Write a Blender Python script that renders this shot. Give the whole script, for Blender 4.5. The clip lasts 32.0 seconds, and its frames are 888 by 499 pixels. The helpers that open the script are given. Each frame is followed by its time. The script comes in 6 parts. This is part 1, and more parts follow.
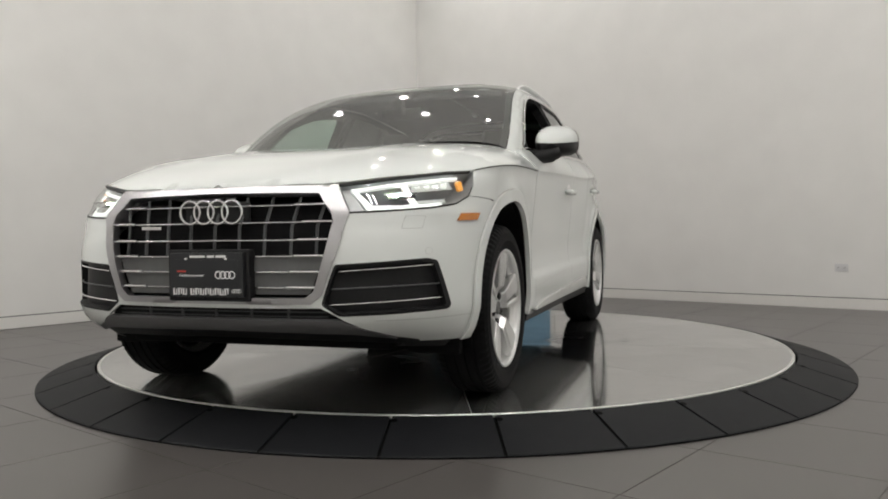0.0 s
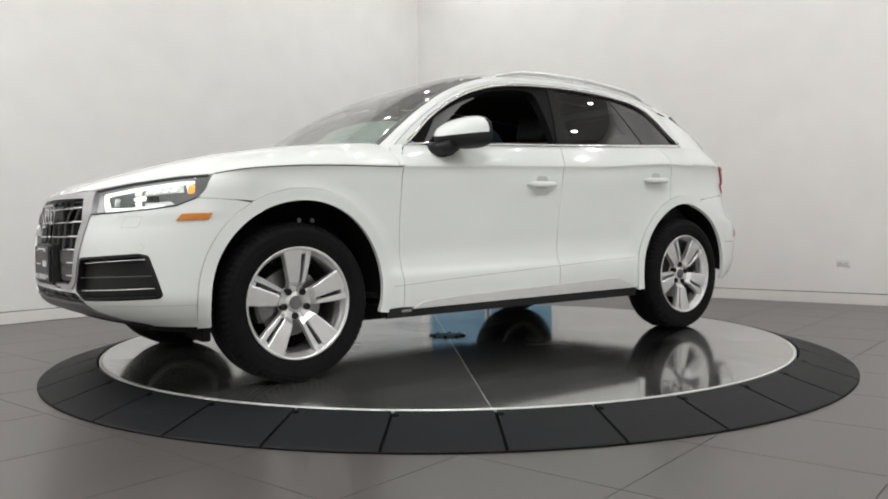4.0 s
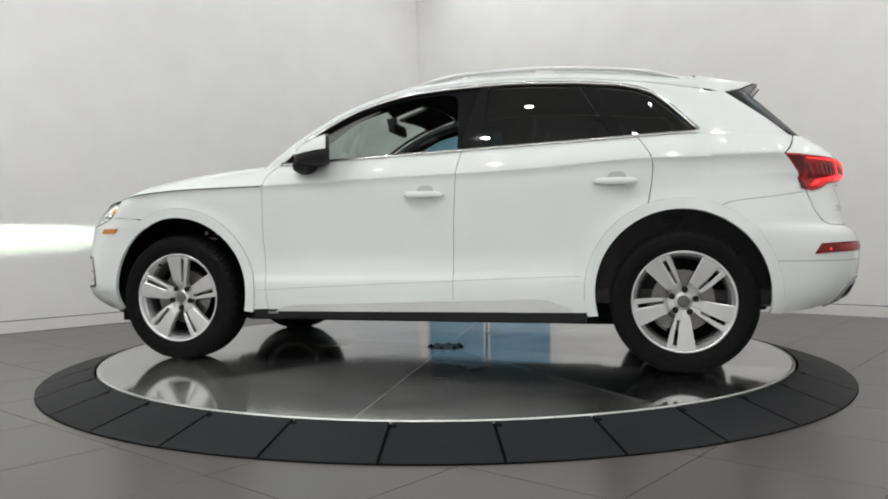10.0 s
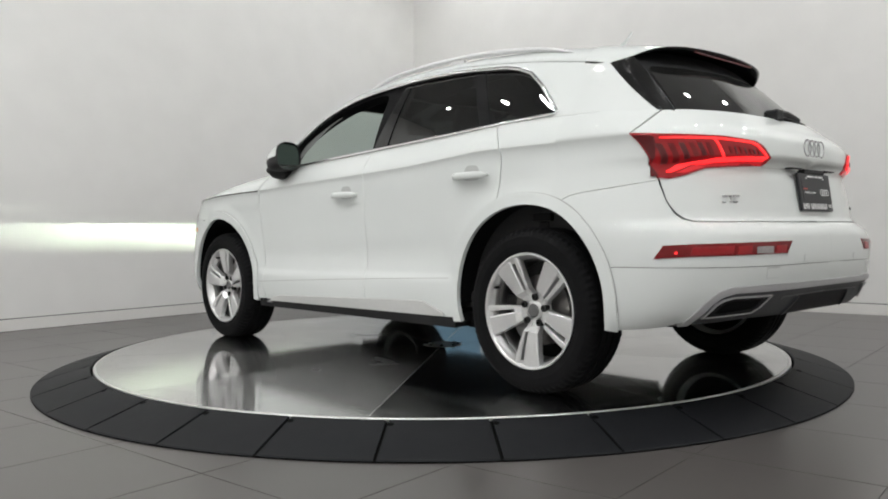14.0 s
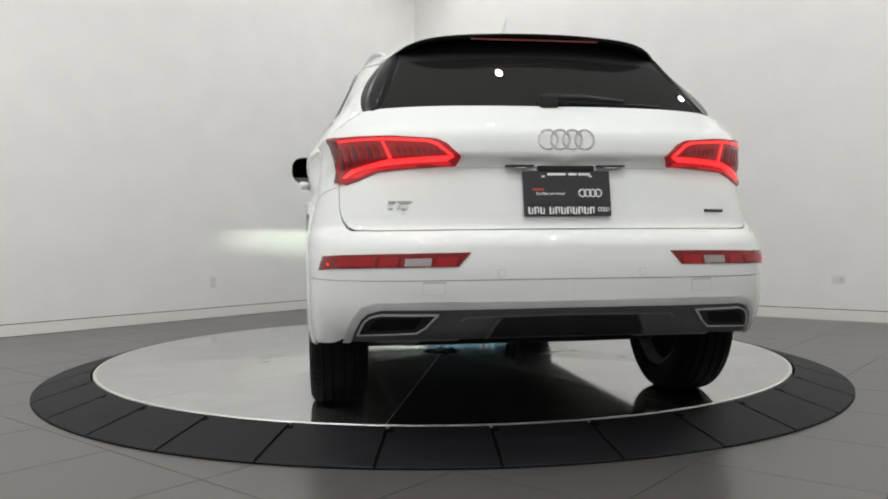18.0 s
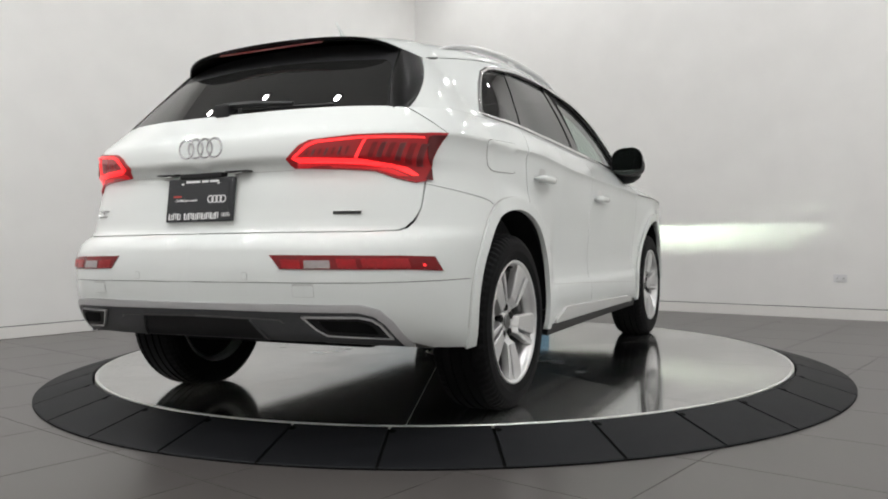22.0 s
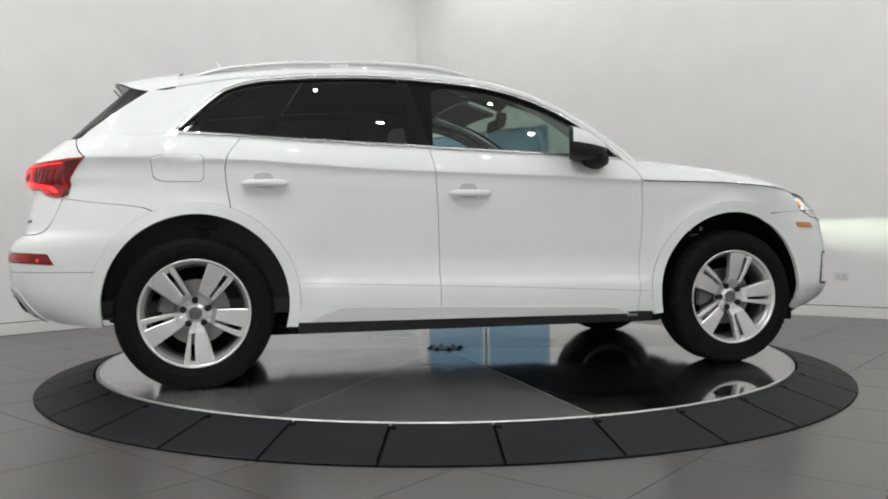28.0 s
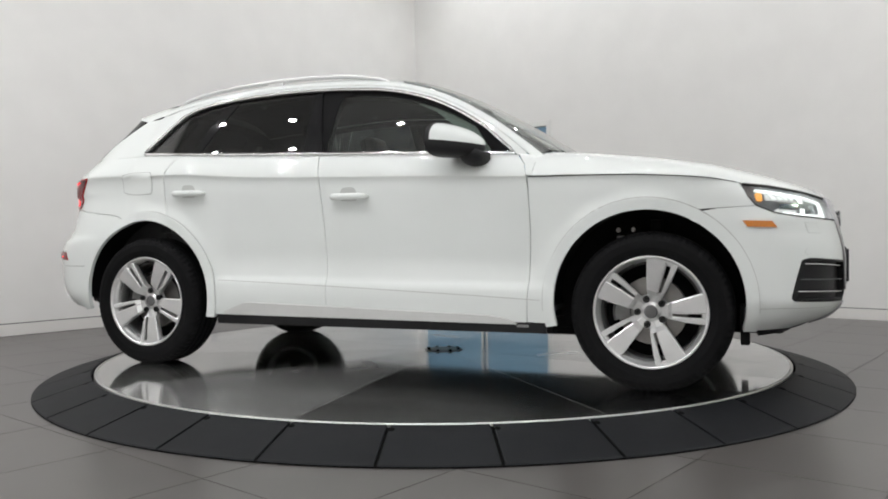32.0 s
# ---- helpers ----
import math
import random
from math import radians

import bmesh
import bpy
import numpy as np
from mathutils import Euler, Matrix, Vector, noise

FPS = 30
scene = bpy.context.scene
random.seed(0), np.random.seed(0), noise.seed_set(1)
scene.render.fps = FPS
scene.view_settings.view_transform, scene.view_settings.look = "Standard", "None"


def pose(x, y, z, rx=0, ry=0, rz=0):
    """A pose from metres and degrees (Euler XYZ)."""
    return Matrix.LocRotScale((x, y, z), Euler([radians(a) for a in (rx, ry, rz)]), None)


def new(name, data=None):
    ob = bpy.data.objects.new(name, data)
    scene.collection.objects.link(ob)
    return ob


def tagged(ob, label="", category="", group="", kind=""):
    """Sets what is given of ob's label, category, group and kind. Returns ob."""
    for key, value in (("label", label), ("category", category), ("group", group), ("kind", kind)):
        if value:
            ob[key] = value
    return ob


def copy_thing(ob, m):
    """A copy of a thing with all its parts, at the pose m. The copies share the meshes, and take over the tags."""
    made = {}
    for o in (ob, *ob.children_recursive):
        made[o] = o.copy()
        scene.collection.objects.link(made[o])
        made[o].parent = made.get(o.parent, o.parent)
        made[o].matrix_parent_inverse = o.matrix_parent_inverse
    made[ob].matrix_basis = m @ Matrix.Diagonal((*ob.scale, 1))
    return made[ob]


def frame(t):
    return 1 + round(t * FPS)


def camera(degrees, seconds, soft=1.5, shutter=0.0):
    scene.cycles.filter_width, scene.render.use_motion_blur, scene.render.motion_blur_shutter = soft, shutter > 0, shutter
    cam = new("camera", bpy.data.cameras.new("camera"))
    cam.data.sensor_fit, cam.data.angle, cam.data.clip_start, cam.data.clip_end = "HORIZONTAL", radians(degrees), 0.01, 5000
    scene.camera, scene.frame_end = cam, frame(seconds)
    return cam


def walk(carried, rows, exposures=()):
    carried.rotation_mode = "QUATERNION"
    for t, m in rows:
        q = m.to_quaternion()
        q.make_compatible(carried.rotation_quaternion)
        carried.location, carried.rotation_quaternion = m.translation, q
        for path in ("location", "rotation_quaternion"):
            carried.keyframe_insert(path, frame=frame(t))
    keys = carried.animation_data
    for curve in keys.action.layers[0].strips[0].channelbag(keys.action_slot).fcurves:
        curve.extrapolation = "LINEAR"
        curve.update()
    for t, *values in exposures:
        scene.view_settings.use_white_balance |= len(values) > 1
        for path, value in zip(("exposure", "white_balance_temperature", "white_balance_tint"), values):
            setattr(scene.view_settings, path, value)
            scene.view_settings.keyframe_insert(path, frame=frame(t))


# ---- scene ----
from mathutils.geometry import delaunay_2d_cdt

# ---- camera: stands on a tripod, sways a little ----
cam = camera(58.57, 32.0, soft=1.9)
EYE = (0.0, -5.008, 0.697)
# seconds, pan, tilt, lean in degrees
SWAY = [
    (0.0, 0.04, -1.35, -0.79), (0.5, 0.04, -1.27, -0.81), (1.0, 0.05, -1.14, -0.77), (1.5, 0.06, -1.18, -0.76), (2.0, 0.08, -1.45, -0.74),
    (2.5, 0.06, -1.82, -0.77), (3.0, 0.08, -1.83, -0.78), (3.5, 0.11, -1.81, -0.72), (4.0, 0.15, -1.70, -0.79), (4.5, 0.18, -1.64, -0.67),
    (6.5, 0.24, -1.28, -0.51), (7.0, 0.24, -1.26, -0.50), (7.5, 0.23, -1.26, -0.56), (8.0, 0.23, -1.26, -0.57), (8.5, 0.25, -1.27, -0.61),
    (9.0, 0.15, -1.29, -0.67), (9.5, 0.11, -1.12, -0.68), (10.0, 0.04, -0.94, -0.64), (10.5, -0.03, -0.82, -0.62), (11.0, -0.02, -0.84, -0.67),
    (11.5, -0.02, -0.90, -0.66), (12.0, -0.05, -0.78, -0.65), (12.5, -0.11, -0.80, -0.60), (13.0, -0.19, -0.91, -0.60), (13.5, -0.19, -1.16, -0.61),
    (14.0, -0.19, -1.09, -0.64), (14.5, -0.18, -0.86, -0.59), (16.5, -0.20, -0.88, -0.66), (17.0, -0.15, -0.80, -0.59), (17.5, -0.16, -0.66, -0.54),
    (18.0, -0.16, -0.63, -0.52), (18.5, -0.17, -0.66, -0.41), (19.0, -0.25, -0.71, -0.37), (19.5, -0.17, -0.65, -0.48), (20.0, -0.19, -0.46, -0.43),
    (20.5, -0.20, -0.49, -0.49), (21.0, -0.13, -0.68, -0.65), (21.5, -0.06, -0.71, -0.77), (22.0, -0.06, -0.61, -0.74), (22.5, -0.09, -0.64, -0.68),
    (23.0, -0.05, -0.59, -0.70), (23.5, -0.04, -0.66, -0.76), (24.0, -0.06, -0.72, -0.78), (24.5, -0.08, -0.57, -0.81), (25.0, -0.05, -0.75, -0.80),
    (25.5, 0.01, -0.84, -0.86), (27.5, 0.01, -0.75, -0.68), (28.0, 0.00, -0.82, -0.65), (28.5, -0.00, -0.90, -0.65), (29.0, 0.03, -0.84, -0.60),
    (29.5, 0.03, -0.71, -0.61), (30.0, 0.01, -0.73, -0.62), (30.5, -0.02, -0.90, -0.67), (31.0, -0.04, -0.98, -0.64), (31.5, -0.09, -0.91, -0.69),
    (32.0, -0.11, -0.73, -0.61),
]
walk(cam, [(t, pose(*EYE, 90 + tilt, 0, pan) @ pose(0, 0, 0, 0, 0, lean)) for t, pan, tilt, lean in SWAY],
     exposures=[(0.0, -0.23, 6880, 10), (1.0, -0.10, 6680, 10), (2.0, 0.10, 6640, 10), (4.5, 0.12, 6640, 10), (8.0, 0.03, 6500, 9), (11.0, -0.02, 6500, 9), (13.5, -0.05, 6520, 9), (17.0, 0.02, 6580, 10), (21.0, 0.03, 6580, 10), (24.0, -0.04, 6530, 10), (28.0, -0.03, 6500, 10), (30.0, 0.03, 6500, 10), (32.0, 0.03, 6500, 10)])


def turn(t):
    """The turntable's angle in degrees at t seconds."""
    return TURN0 + TURN_RATE * t


TURN0, TURN_RATE = -108.79, -8.4993
AXIS_X = -0.0135
FLOOR_Z = -0.085
ROOM_TURN = 50.4
WALL_A, WALL_B, BACK_A, BACK_B, CEIL_Z = 4.23, 3.94, -5.6, -5.2, 4.4
ROOM = pose(0, 0, 0, 0, 0, ROOM_TURN)

# ---- world and lamps ----
world = bpy.data.worlds.new("world")
scene.world = world
world.use_nodes = True
world.node_tree.nodes["Background"].inputs[0].default_value = (0.5, 0.5, 0.5, 1)
world.node_tree.nodes["Background"].inputs[1].default_value = 0.05

LAMP_WATTS = 8.15
LAMP_SPOTS = [(a, b) for a in (-4.45, -3.1, -1.75, -0.4, 0.95, 2.3, 3.55) for b in (-3.75, -2.4, -1.05, 0.25, 1.6, 2.9)]
for a, b in LAMP_SPOTS:
    data = bpy.data.lights.new("downlight_lamp", "AREA")
    data.shape, data.size, data.color = "DISK", 0.085, (0.985, 0.99, 0.992)
    data.energy = LAMP_WATTS * (2.2 if min(a, b) < -3 else 0.27 if max(abs(a), abs(b)) < 2.5 else 0.60 if min(a, b) > 3 else 1.02)
    ob = new("downlight_lamp", data)
    ob.matrix_world = ROOM @ pose(a, b, CEIL_Z - 0.042)


# ---- materials ----
def material(name):
    m = bpy.data.materials.new(name)
    m.use_nodes = True
    return m, m.node_tree.nodes, m.node_tree.links, m.node_tree.nodes["Principled BSDF"]


def plain(name, color, rough=0.5, metal=0.0, grain=0.0, grain_scale=40.0, bump=0.0, bump_scale=200.0, coat=0.0, spec=0.5, blotch_scale=3.0):
    """A paint, plastic or metal with variation at two scales and a fine relief."""
    m, n, l, p = material(name)
    p.inputs["Roughness"].default_value, p.inputs["Metallic"].default_value = rough, metal
    p.inputs["Coat Weight"].default_value, p.inputs["Coat Roughness"].default_value = coat, 0.03
    p.inputs["Specular IOR Level"].default_value = spec
    if grain:
        tc = n.new("ShaderNodeTexCoord")
        fine, broad = n.new("ShaderNodeTexNoise"), n.new("ShaderNodeTexNoise")
        fine.inputs["Scale"].default_value, broad.inputs["Scale"].default_value = grain_scale, blotch_scale
        fine.inputs["Detail"].default_value = 6
        add, mul, mix = n.new("ShaderNodeMath"), n.new("ShaderNodeMapRange"), n.new("ShaderNodeMix")
        l.new(tc.outputs["Object"], fine.inputs["Vector"])
        l.new(tc.outputs["Object"], broad.inputs["Vector"])
        l.new(fine.outputs["Fac"], add.inputs[0])
        l.new(broad.outputs["Fac"], add.inputs[1])
        l.new(add.outputs[0], mul.inputs["Value"])
        mul.inputs["From Min"].default_value, mul.inputs["From Max"].default_value = 0.6, 1.4
        mix.data_type = "RGBA"
        mix.inputs["A"].default_value = (*[c * (1 - grain) for c in color], 1)
        mix.inputs["B"].default_value = (*[min(1, c * (1 + grain)) for c in color], 1)
        l.new(mul.outputs[0], mix.inputs["Factor"])
        l.new(mix.outputs["Result"], p.inputs["Base Color"])
        rr = n.new("ShaderNodeMapRange")
        rr.inputs["To Min"].default_value, rr.inputs["To Max"].default_value = rough * 0.85, min(1, rough * 1.15)
        l.new(broad.outputs["Fac"], rr.inputs["Value"])
        l.new(rr.outputs[0], p.inputs["Roughness"])
    else:
        p.inputs["Base Color"].default_value = (*color, 1)
    if bump:
        bt, bn = n.new("ShaderNodeTexNoise"), n.new("ShaderNodeBump")
        tc2 = n.new("ShaderNodeTexCoord")
        bt.inputs["Scale"].default_value = bump_scale
        l.new(tc2.outputs["Object"], bt.inputs["Vector"])
        l.new(bt.outputs["Fac"], bn.inputs["Height"])
        bn.inputs["Strength"].default_value, bn.inputs["Distance"].default_value = bump, 0.002
        l.new(bn.outputs["Normal"], p.inputs["Normal"])
    return m


def glowing(name, color, strength, base=(0.5, 0.5, 0.5)):
    m, n, l, p = material(name)
    p.inputs["Base Color"].default_value = (*base, 1)
    p.inputs["Emission Color"].default_value = (*color, 1)
    p.inputs["Emission Strength"].default_value = strength
    p.inputs["Roughness"].default_value = 0.2
    return m


def glass(name, tint, rough=0.0, ior=1.52, haze=0.0):
    """Thin automotive glass: part mirror by its angle, part tinted see-through."""
    m, n, l, p = material(name)
    n.remove(p)
    out = n["Material Output"]
    tr, gl, mx, lw = n.new("ShaderNodeBsdfTransparent"), n.new("ShaderNodeBsdfGlossy"), n.new("ShaderNodeMixShader"), n.new("ShaderNodeLayerWeight")
    pw, mr = n.new("ShaderNodeMath"), n.new("ShaderNodeMapRange")
    tr.inputs["Color"].default_value = (*tint, 1)
    gl.inputs["Roughness"].default_value = rough
    lw.inputs["Blend"].default_value = 0.5
    pw.operation = "POWER"
    pw.inputs[1].default_value = 5.0
    mr.inputs["To Min"].default_value, mr.inputs["To Max"].default_value = ((ior - 1) / (ior + 1)) ** 2 * 1.7, 1.0
    l.new(lw.outputs["Facing"], pw.inputs[0])
    l.new(pw.outputs[0], mr.inputs["Value"])
    l.new(mr.outputs[0], mx.inputs[0])
    l.new(tr.outputs[0], mx.inputs[1])
    l.new(gl.outputs[0], mx.inputs[2])
    if haze:
        # an uneven pale film, standing in for ceiling light reflected in the glass
        df, m2, nz, dr = n.new("ShaderNodeBsdfDiffuse"), n.new("ShaderNodeMixShader"), n.new("ShaderNodeTexNoise"), n.new("ShaderNodeMapRange")
        tc = n.new("ShaderNodeTexCoord")
        df.inputs["Color"].default_value = (0.7, 0.7, 0.68, 1)
        nz.inputs["Scale"].default_value = 2.5
        l.new(tc.outputs["Object"], nz.inputs["Vector"])
        l.new(nz.outputs["Fac"], dr.inputs["Value"])
        dr.inputs["To Min"].default_value, dr.inputs["To Max"].default_value = haze * 0.7, haze * 1.3
        l.new(dr.outputs[0], m2.inputs[0])
        l.new(mx.outputs[0], m2.inputs[1])
        l.new(df.outputs[0], m2.inputs[2])
        l.new(m2.outputs[0], out.inputs["Surface"])
        return m
    l.new(mx.outputs[0], out.inputs["Surface"])
    return m


M_WALL = plain("wall_paint", (0.82, 0.812, 0.795), 0.55, grain=0.02, grain_scale=3, bump=0.08, bump_scale=250)
M_CEIL = plain("ceiling_paint", (0.42, 0.42, 0.42), 0.8, grain=0.03, grain_scale=6)
M_BASE = plain("baseboard_paint", (0.80, 0.785, 0.76), 0.4, grain=0.03)
M_GAP = plain("shadow_gap", (0.05, 0.05, 0.05), 0.8)
M_TILE = plain("porcelain_tile", (0.084, 0.077, 0.074), 0.30, grain=0.06, grain_scale=60, blotch_scale=0.8)
M_GROUT = plain("grout", (0.06, 0.057, 0.055), 0.8, grain=0.1)
M_RUBBER = plain("ramp_rubber", (0.0095, 0.0102, 0.0118), 0.55, grain=0.22, grain_scale=9, bump=0.15, bump_scale=320, blotch_scale=2.2, spec=0.13)
M_RUBBER_DARK = plain("joint_rubber", (0.003, 0.003, 0.003), 0.9, spec=0.05)
M_STEEL_EDGE = plain("bright_steel_edge", (0.74, 0.74, 0.72), 0.42, 1.0, grain=0.08)
M_DOORBLUE = plain("blue_door_paint", (0.20, 0.36, 0.50), 0.4, grain=0.05)
M_WHITE_TRIM = plain("white_trim", (0.78, 0.78, 0.76), 0.4, grain=0.02)
M_PLASTIC_WHITE = plain("outlet_plastic", (0.72, 0.72, 0.73), 0.35, grain=0.02)
M_SLOT = plain("dark_slot", (0.02, 0.02, 0.02), 0.6)
M_LAMP_GLOW = glowing("lamp_glow", (1.0, 0.97, 0.92), 14.0)
M_LAMP_RING = plain("lamp_ring_black", (0.02, 0.02, 0.02), 0.5, grain=0.1)


# ---- mesh helpers ----
def mesh_object(name, verts, faces, mat, parent=None, label="", smooth=True):
    me = bpy.data.meshes.new(name)
    me.from_pydata([tuple(v) for v in verts], [], faces)
    me.materials.append(mat)
    if smooth:
        me.polygons.foreach_set("use_smooth", [True] * len(me.polygons))
    ob = new(name, me)
    ob.parent = parent
    return tagged(ob, label)


def part(name, bm, mat, parent=None, label="", smooth=False):
    me = bpy.data.meshes.new(name)
    bm.to_mesh(me)
    bm.free()
    me.materials.append(mat)
    if smooth:
        me.polygons.foreach_set("use_smooth", [True] * len(me.polygons))
    ob = new(name, me)
    ob.parent = parent
    return tagged(ob, label)


def box(bm, x0, x1, y0, y1, z0, z1, bevel=0.0, m=None):
    made = bmesh.ops.create_cube(bm, size=1.0, matrix=Matrix.Translation(((x0 + x1) / 2, (y0 + y1) / 2, (z0 + z1) / 2))
                                 @ Matrix.Diagonal((abs(x1 - x0), abs(y1 - y0), abs(z1 - z0), 1)))
    vs = made["verts"]
    if bevel:
        es = list({e for v in vs for e in v.link_edges})
        r = bmesh.ops.bevel(bm, geom=es, offset=bevel, segments=2, profile=0.6, affect="EDGES")
        vs = list({v for f in r["faces"] for v in f.verts} | {v for v in vs if v.is_valid})
    if m is not None:
        bmesh.ops.transform(bm, matrix=m, verts=vs)
    return bm


def lathe(bm, profile, steps=64, a0=0.0, a1=2 * math.pi, axis="z", m=None):
    """Turns a profile of (radius, height) round an axis."""
    full = abs(a1 - a0 - 2 * math.pi) < 1e-6
    cols = []
    for i in range(steps if full else steps + 1):
        a = a0 + (a1 - a0) * i / steps
        col = []
        for r, h in profile:
            v = Vector((r * math.cos(a), r * math.sin(a), h)) if axis == "z" else Vector((r * math.cos(a), h, r * math.sin(a)))
            col.append(bm.verts.new(m @ v if m is not None else v))
        cols.append(col)
    for i in range(len(cols) if full else len(cols) - 1):
        c, d = cols[i], cols[(i + 1) % len(cols)]
        for j in range(len(profile) - 1):
            try:
                bm.faces.new((c[j], d[j], d[j + 1], c[j + 1]))
            except ValueError:
                pass
    return bm


def tube(bm, pts, radius, sides=8, flat=1.0, closed=False):
    """A round bar along points; flat squeezes it vertically."""
    pts = [Vector(p) for p in pts]
    rings = []
    n = len(pts)
    for i, p in enumerate(pts):
        d = (pts[(i + 1) % n] - pts[i - 1]) if closed else (pts[min(i + 1, n - 1)] - pts[max(i - 1, 0)])
        d.normalize()
        side = d.cross(Vector((0, 0, 1)))
        if side.length < 1e-4:
            side = Vector((1, 0, 0))
        side.normalize()
        up = side.cross(d)
        r = radius[i] if isinstance(radius, (list, tuple)) else radius
        rings.append([bm.verts.new(p + side * (r * math.cos(2 * math.pi * k / sides)) + up * (r * flat * math.sin(2 * math.pi * k / sides))) for k in range(sides)])
    for i in range(n if closed else n - 1):
        a, b = rings[i], rings[(i + 1) % n]
        for k in range(sides):
            bm.faces.new((a[k], a[(k + 1) % sides], b[(k + 1) % sides], b[k]))
    if not closed:
        bm.faces.new(rings[0][::-1])
        bm.faces.new(rings[-1])
    return bm


# ---- the room: two white walls meeting in a corner, closed behind the camera ----
def wall(name, a0, a1, b0, b1, z0, z1, label):
    bm = bmesh.new()
    box(bm, a0, a1, b0, b1, z0, z1)
    ob = part(name, bm, M_WALL)
    ob.matrix_world = ROOM
    return tagged(ob, label, "wall", kind="structure")


DOOR_B0, DOOR_B1, DOOR_H = 1.866, 3.80, 2.04
wall("wall_east_a", WALL_A, WALL_A + 0.2, BACK_B, DOOR_B0, FLOOR_Z, CEIL_Z, "smooth white painted studio wall")
wall("wall_east_b", WALL_A, WALL_A + 0.2, DOOR_B1, WALL_B + 0.2, FLOOR_Z, CEIL_Z, "smooth white painted studio wall")
wall("wall_east_lintel", WALL_A, WALL_A + 0.2, DOOR_B0, DOOR_B1, DOOR_H, CEIL_Z, "smooth white painted wall above the doors")
wall("wall_north", BACK_A, WALL_A, WALL_B, WALL_B + 0.2, FLOOR_Z, CEIL_Z, "smooth white painted studio wall")
wall("wall_west", BACK_A - 0.2, BACK_A, BACK_B, WALL_B + 0.2, FLOOR_Z, CEIL_Z, "plain white studio wall")
wall("wall_south", BACK_A - 0.2, WALL_A + 0.2, BACK_B - 0.2, BACK_B, FLOOR_Z, CEIL_Z, "plain white studio wall")
bm = box(bmesh.new(), BACK_A - 0.2, WALL_A + 0.2, BACK_B - 0.2, WALL_B + 0.2, CEIL_Z, CEIL_Z + 0.15)
ob = tagged(part("ceiling", bm, M_CEIL), "grey painted studio ceiling with round downlights", "ceiling", kind="structure")
ob.matrix_world = ROOM


def baseboard(name, a0, a1, b0, b1):
    bm = box(bmesh.new(), a0, a1, b0, b1, FLOOR_Z, FLOOR_Z + 0.10, 0.002)
    ob = tagged(part(name, bm, M_BASE), "flush white baseboard under a thin shadow gap", "baseboard", kind="structure")
    ob.matrix_world = ROOM
    bm = box(bmesh.new(), a0 + (0.004 if b1 - b0 > a1 - a0 else 0), a1, b0 + (0.004 if a1 - a0 > b1 - b0 else 0), b1, FLOOR_Z + 0.1002, FLOOR_Z + 0.107)
    part("shadow_gap", bm, M_GAP, ob, "thin dark reveal above the board")


baseboard("baseboard_east_a", WALL_A - 0.008, WALL_A, BACK_B, DOOR_B0 - 0.07)
baseboard("baseboard_east_b", WALL_A - 0.008, WALL_A, DOOR_B1 + 0.07, WALL_B - 0.009)
baseboard("baseboard_north", BACK_A, WALL_A, WALL_B - 0.008, WALL_B)


def blue_doors():
    d = tagged(new("door_1"), "pair of light blue doors in a white frame", "door", kind="structure")
    d.matrix_world = ROOM @ pose(WALL_A, (DOOR_B0 + DOOR_B1) / 2, FLOOR_Z)
    w, h = (DOOR_B1 - DOOR_B0) / 2, DOOR_H - FLOOR_Z
    for s in (-1, 1):
        part("door_leaf", box(bmesh.new(), 0.03, 0.075, *sorted((s * 0.022, s * (w - 0.006))), 0.008, h - 0.006, 0.003), M_DOORBLUE, d, "light blue door leaf")
        part("meeting_stile", box(bmesh.new(), 0.012, 0.03, *sorted((s * 0.022, s * 0.045)), 0.008, h - 0.006, 0.003), M_WHITE_TRIM, d, "white edge strip")
        part("door_frame", box(bmesh.new(), -0.012, 0.0, *sorted((s * w, s * (w + 0.06))), 0.0, h + 0.06, 0.003), M_WHITE_TRIM, d, "white door casing")
    part("door_frame", box(bmesh.new(), -0.012, 0.0, -w, w, h, h + 0.06, 0.003), M_WHITE_TRIM, d, "white door casing")


blue_doors()


def outlet(m, upright):
    o = tagged(new("wall_outlet"), "white plastic wall outlet with two sockets", "outlet", group="wall outlets")
    o.matrix_world = m
    w, h = (0.036, 0.058) if upright else (0.058, 0.036)
    part("cover_plate", box(bmesh.new(), -0.007, 0.0, -w, w, -h, h, 0.003), M_PLASTIC_WHITE, o)
    for s in (-1, 1):
        c = (0, s * 0.026) if upright else (s * 0.026, 0)
        f = part("socket", box(bmesh.new(), -0.010, -0.007, c[0] - 0.017, c[0] + 0.017, c[1] - 0.015, c[1] + 0.015, 0.003), M_PLASTIC_WHITE, o)
        for k in (-0.006, 0.006):
            part("slot", box(bmesh.new(), -0.0105, -0.0100, c[0] + k - 0.0015, c[0] + k + 0.0015, c[1] - 0.005, c[1] + 0.005), M_SLOT, f)


outlet(ROOM @ pose(WALL_A, -1.33, 0.30), False)
outlet(ROOM @ pose(1.0, WALL_B, 0.287, 0, 0, 90), True)

# floor: one slab with porcelain tiles, 0.6 m, joints recessed
bm = box(bmesh.new(), BACK_A, WALL_A, BACK_B, WALL_B, FLOOR_Z - 0.10, FLOOR_Z - 0.003)
floor_ob = tagged(part("floor", bm, M_GROUT), "dark grey porcelain tile floor, matt with fine joints", "floor", kind="structure")
floor_ob.matrix_world = ROOM


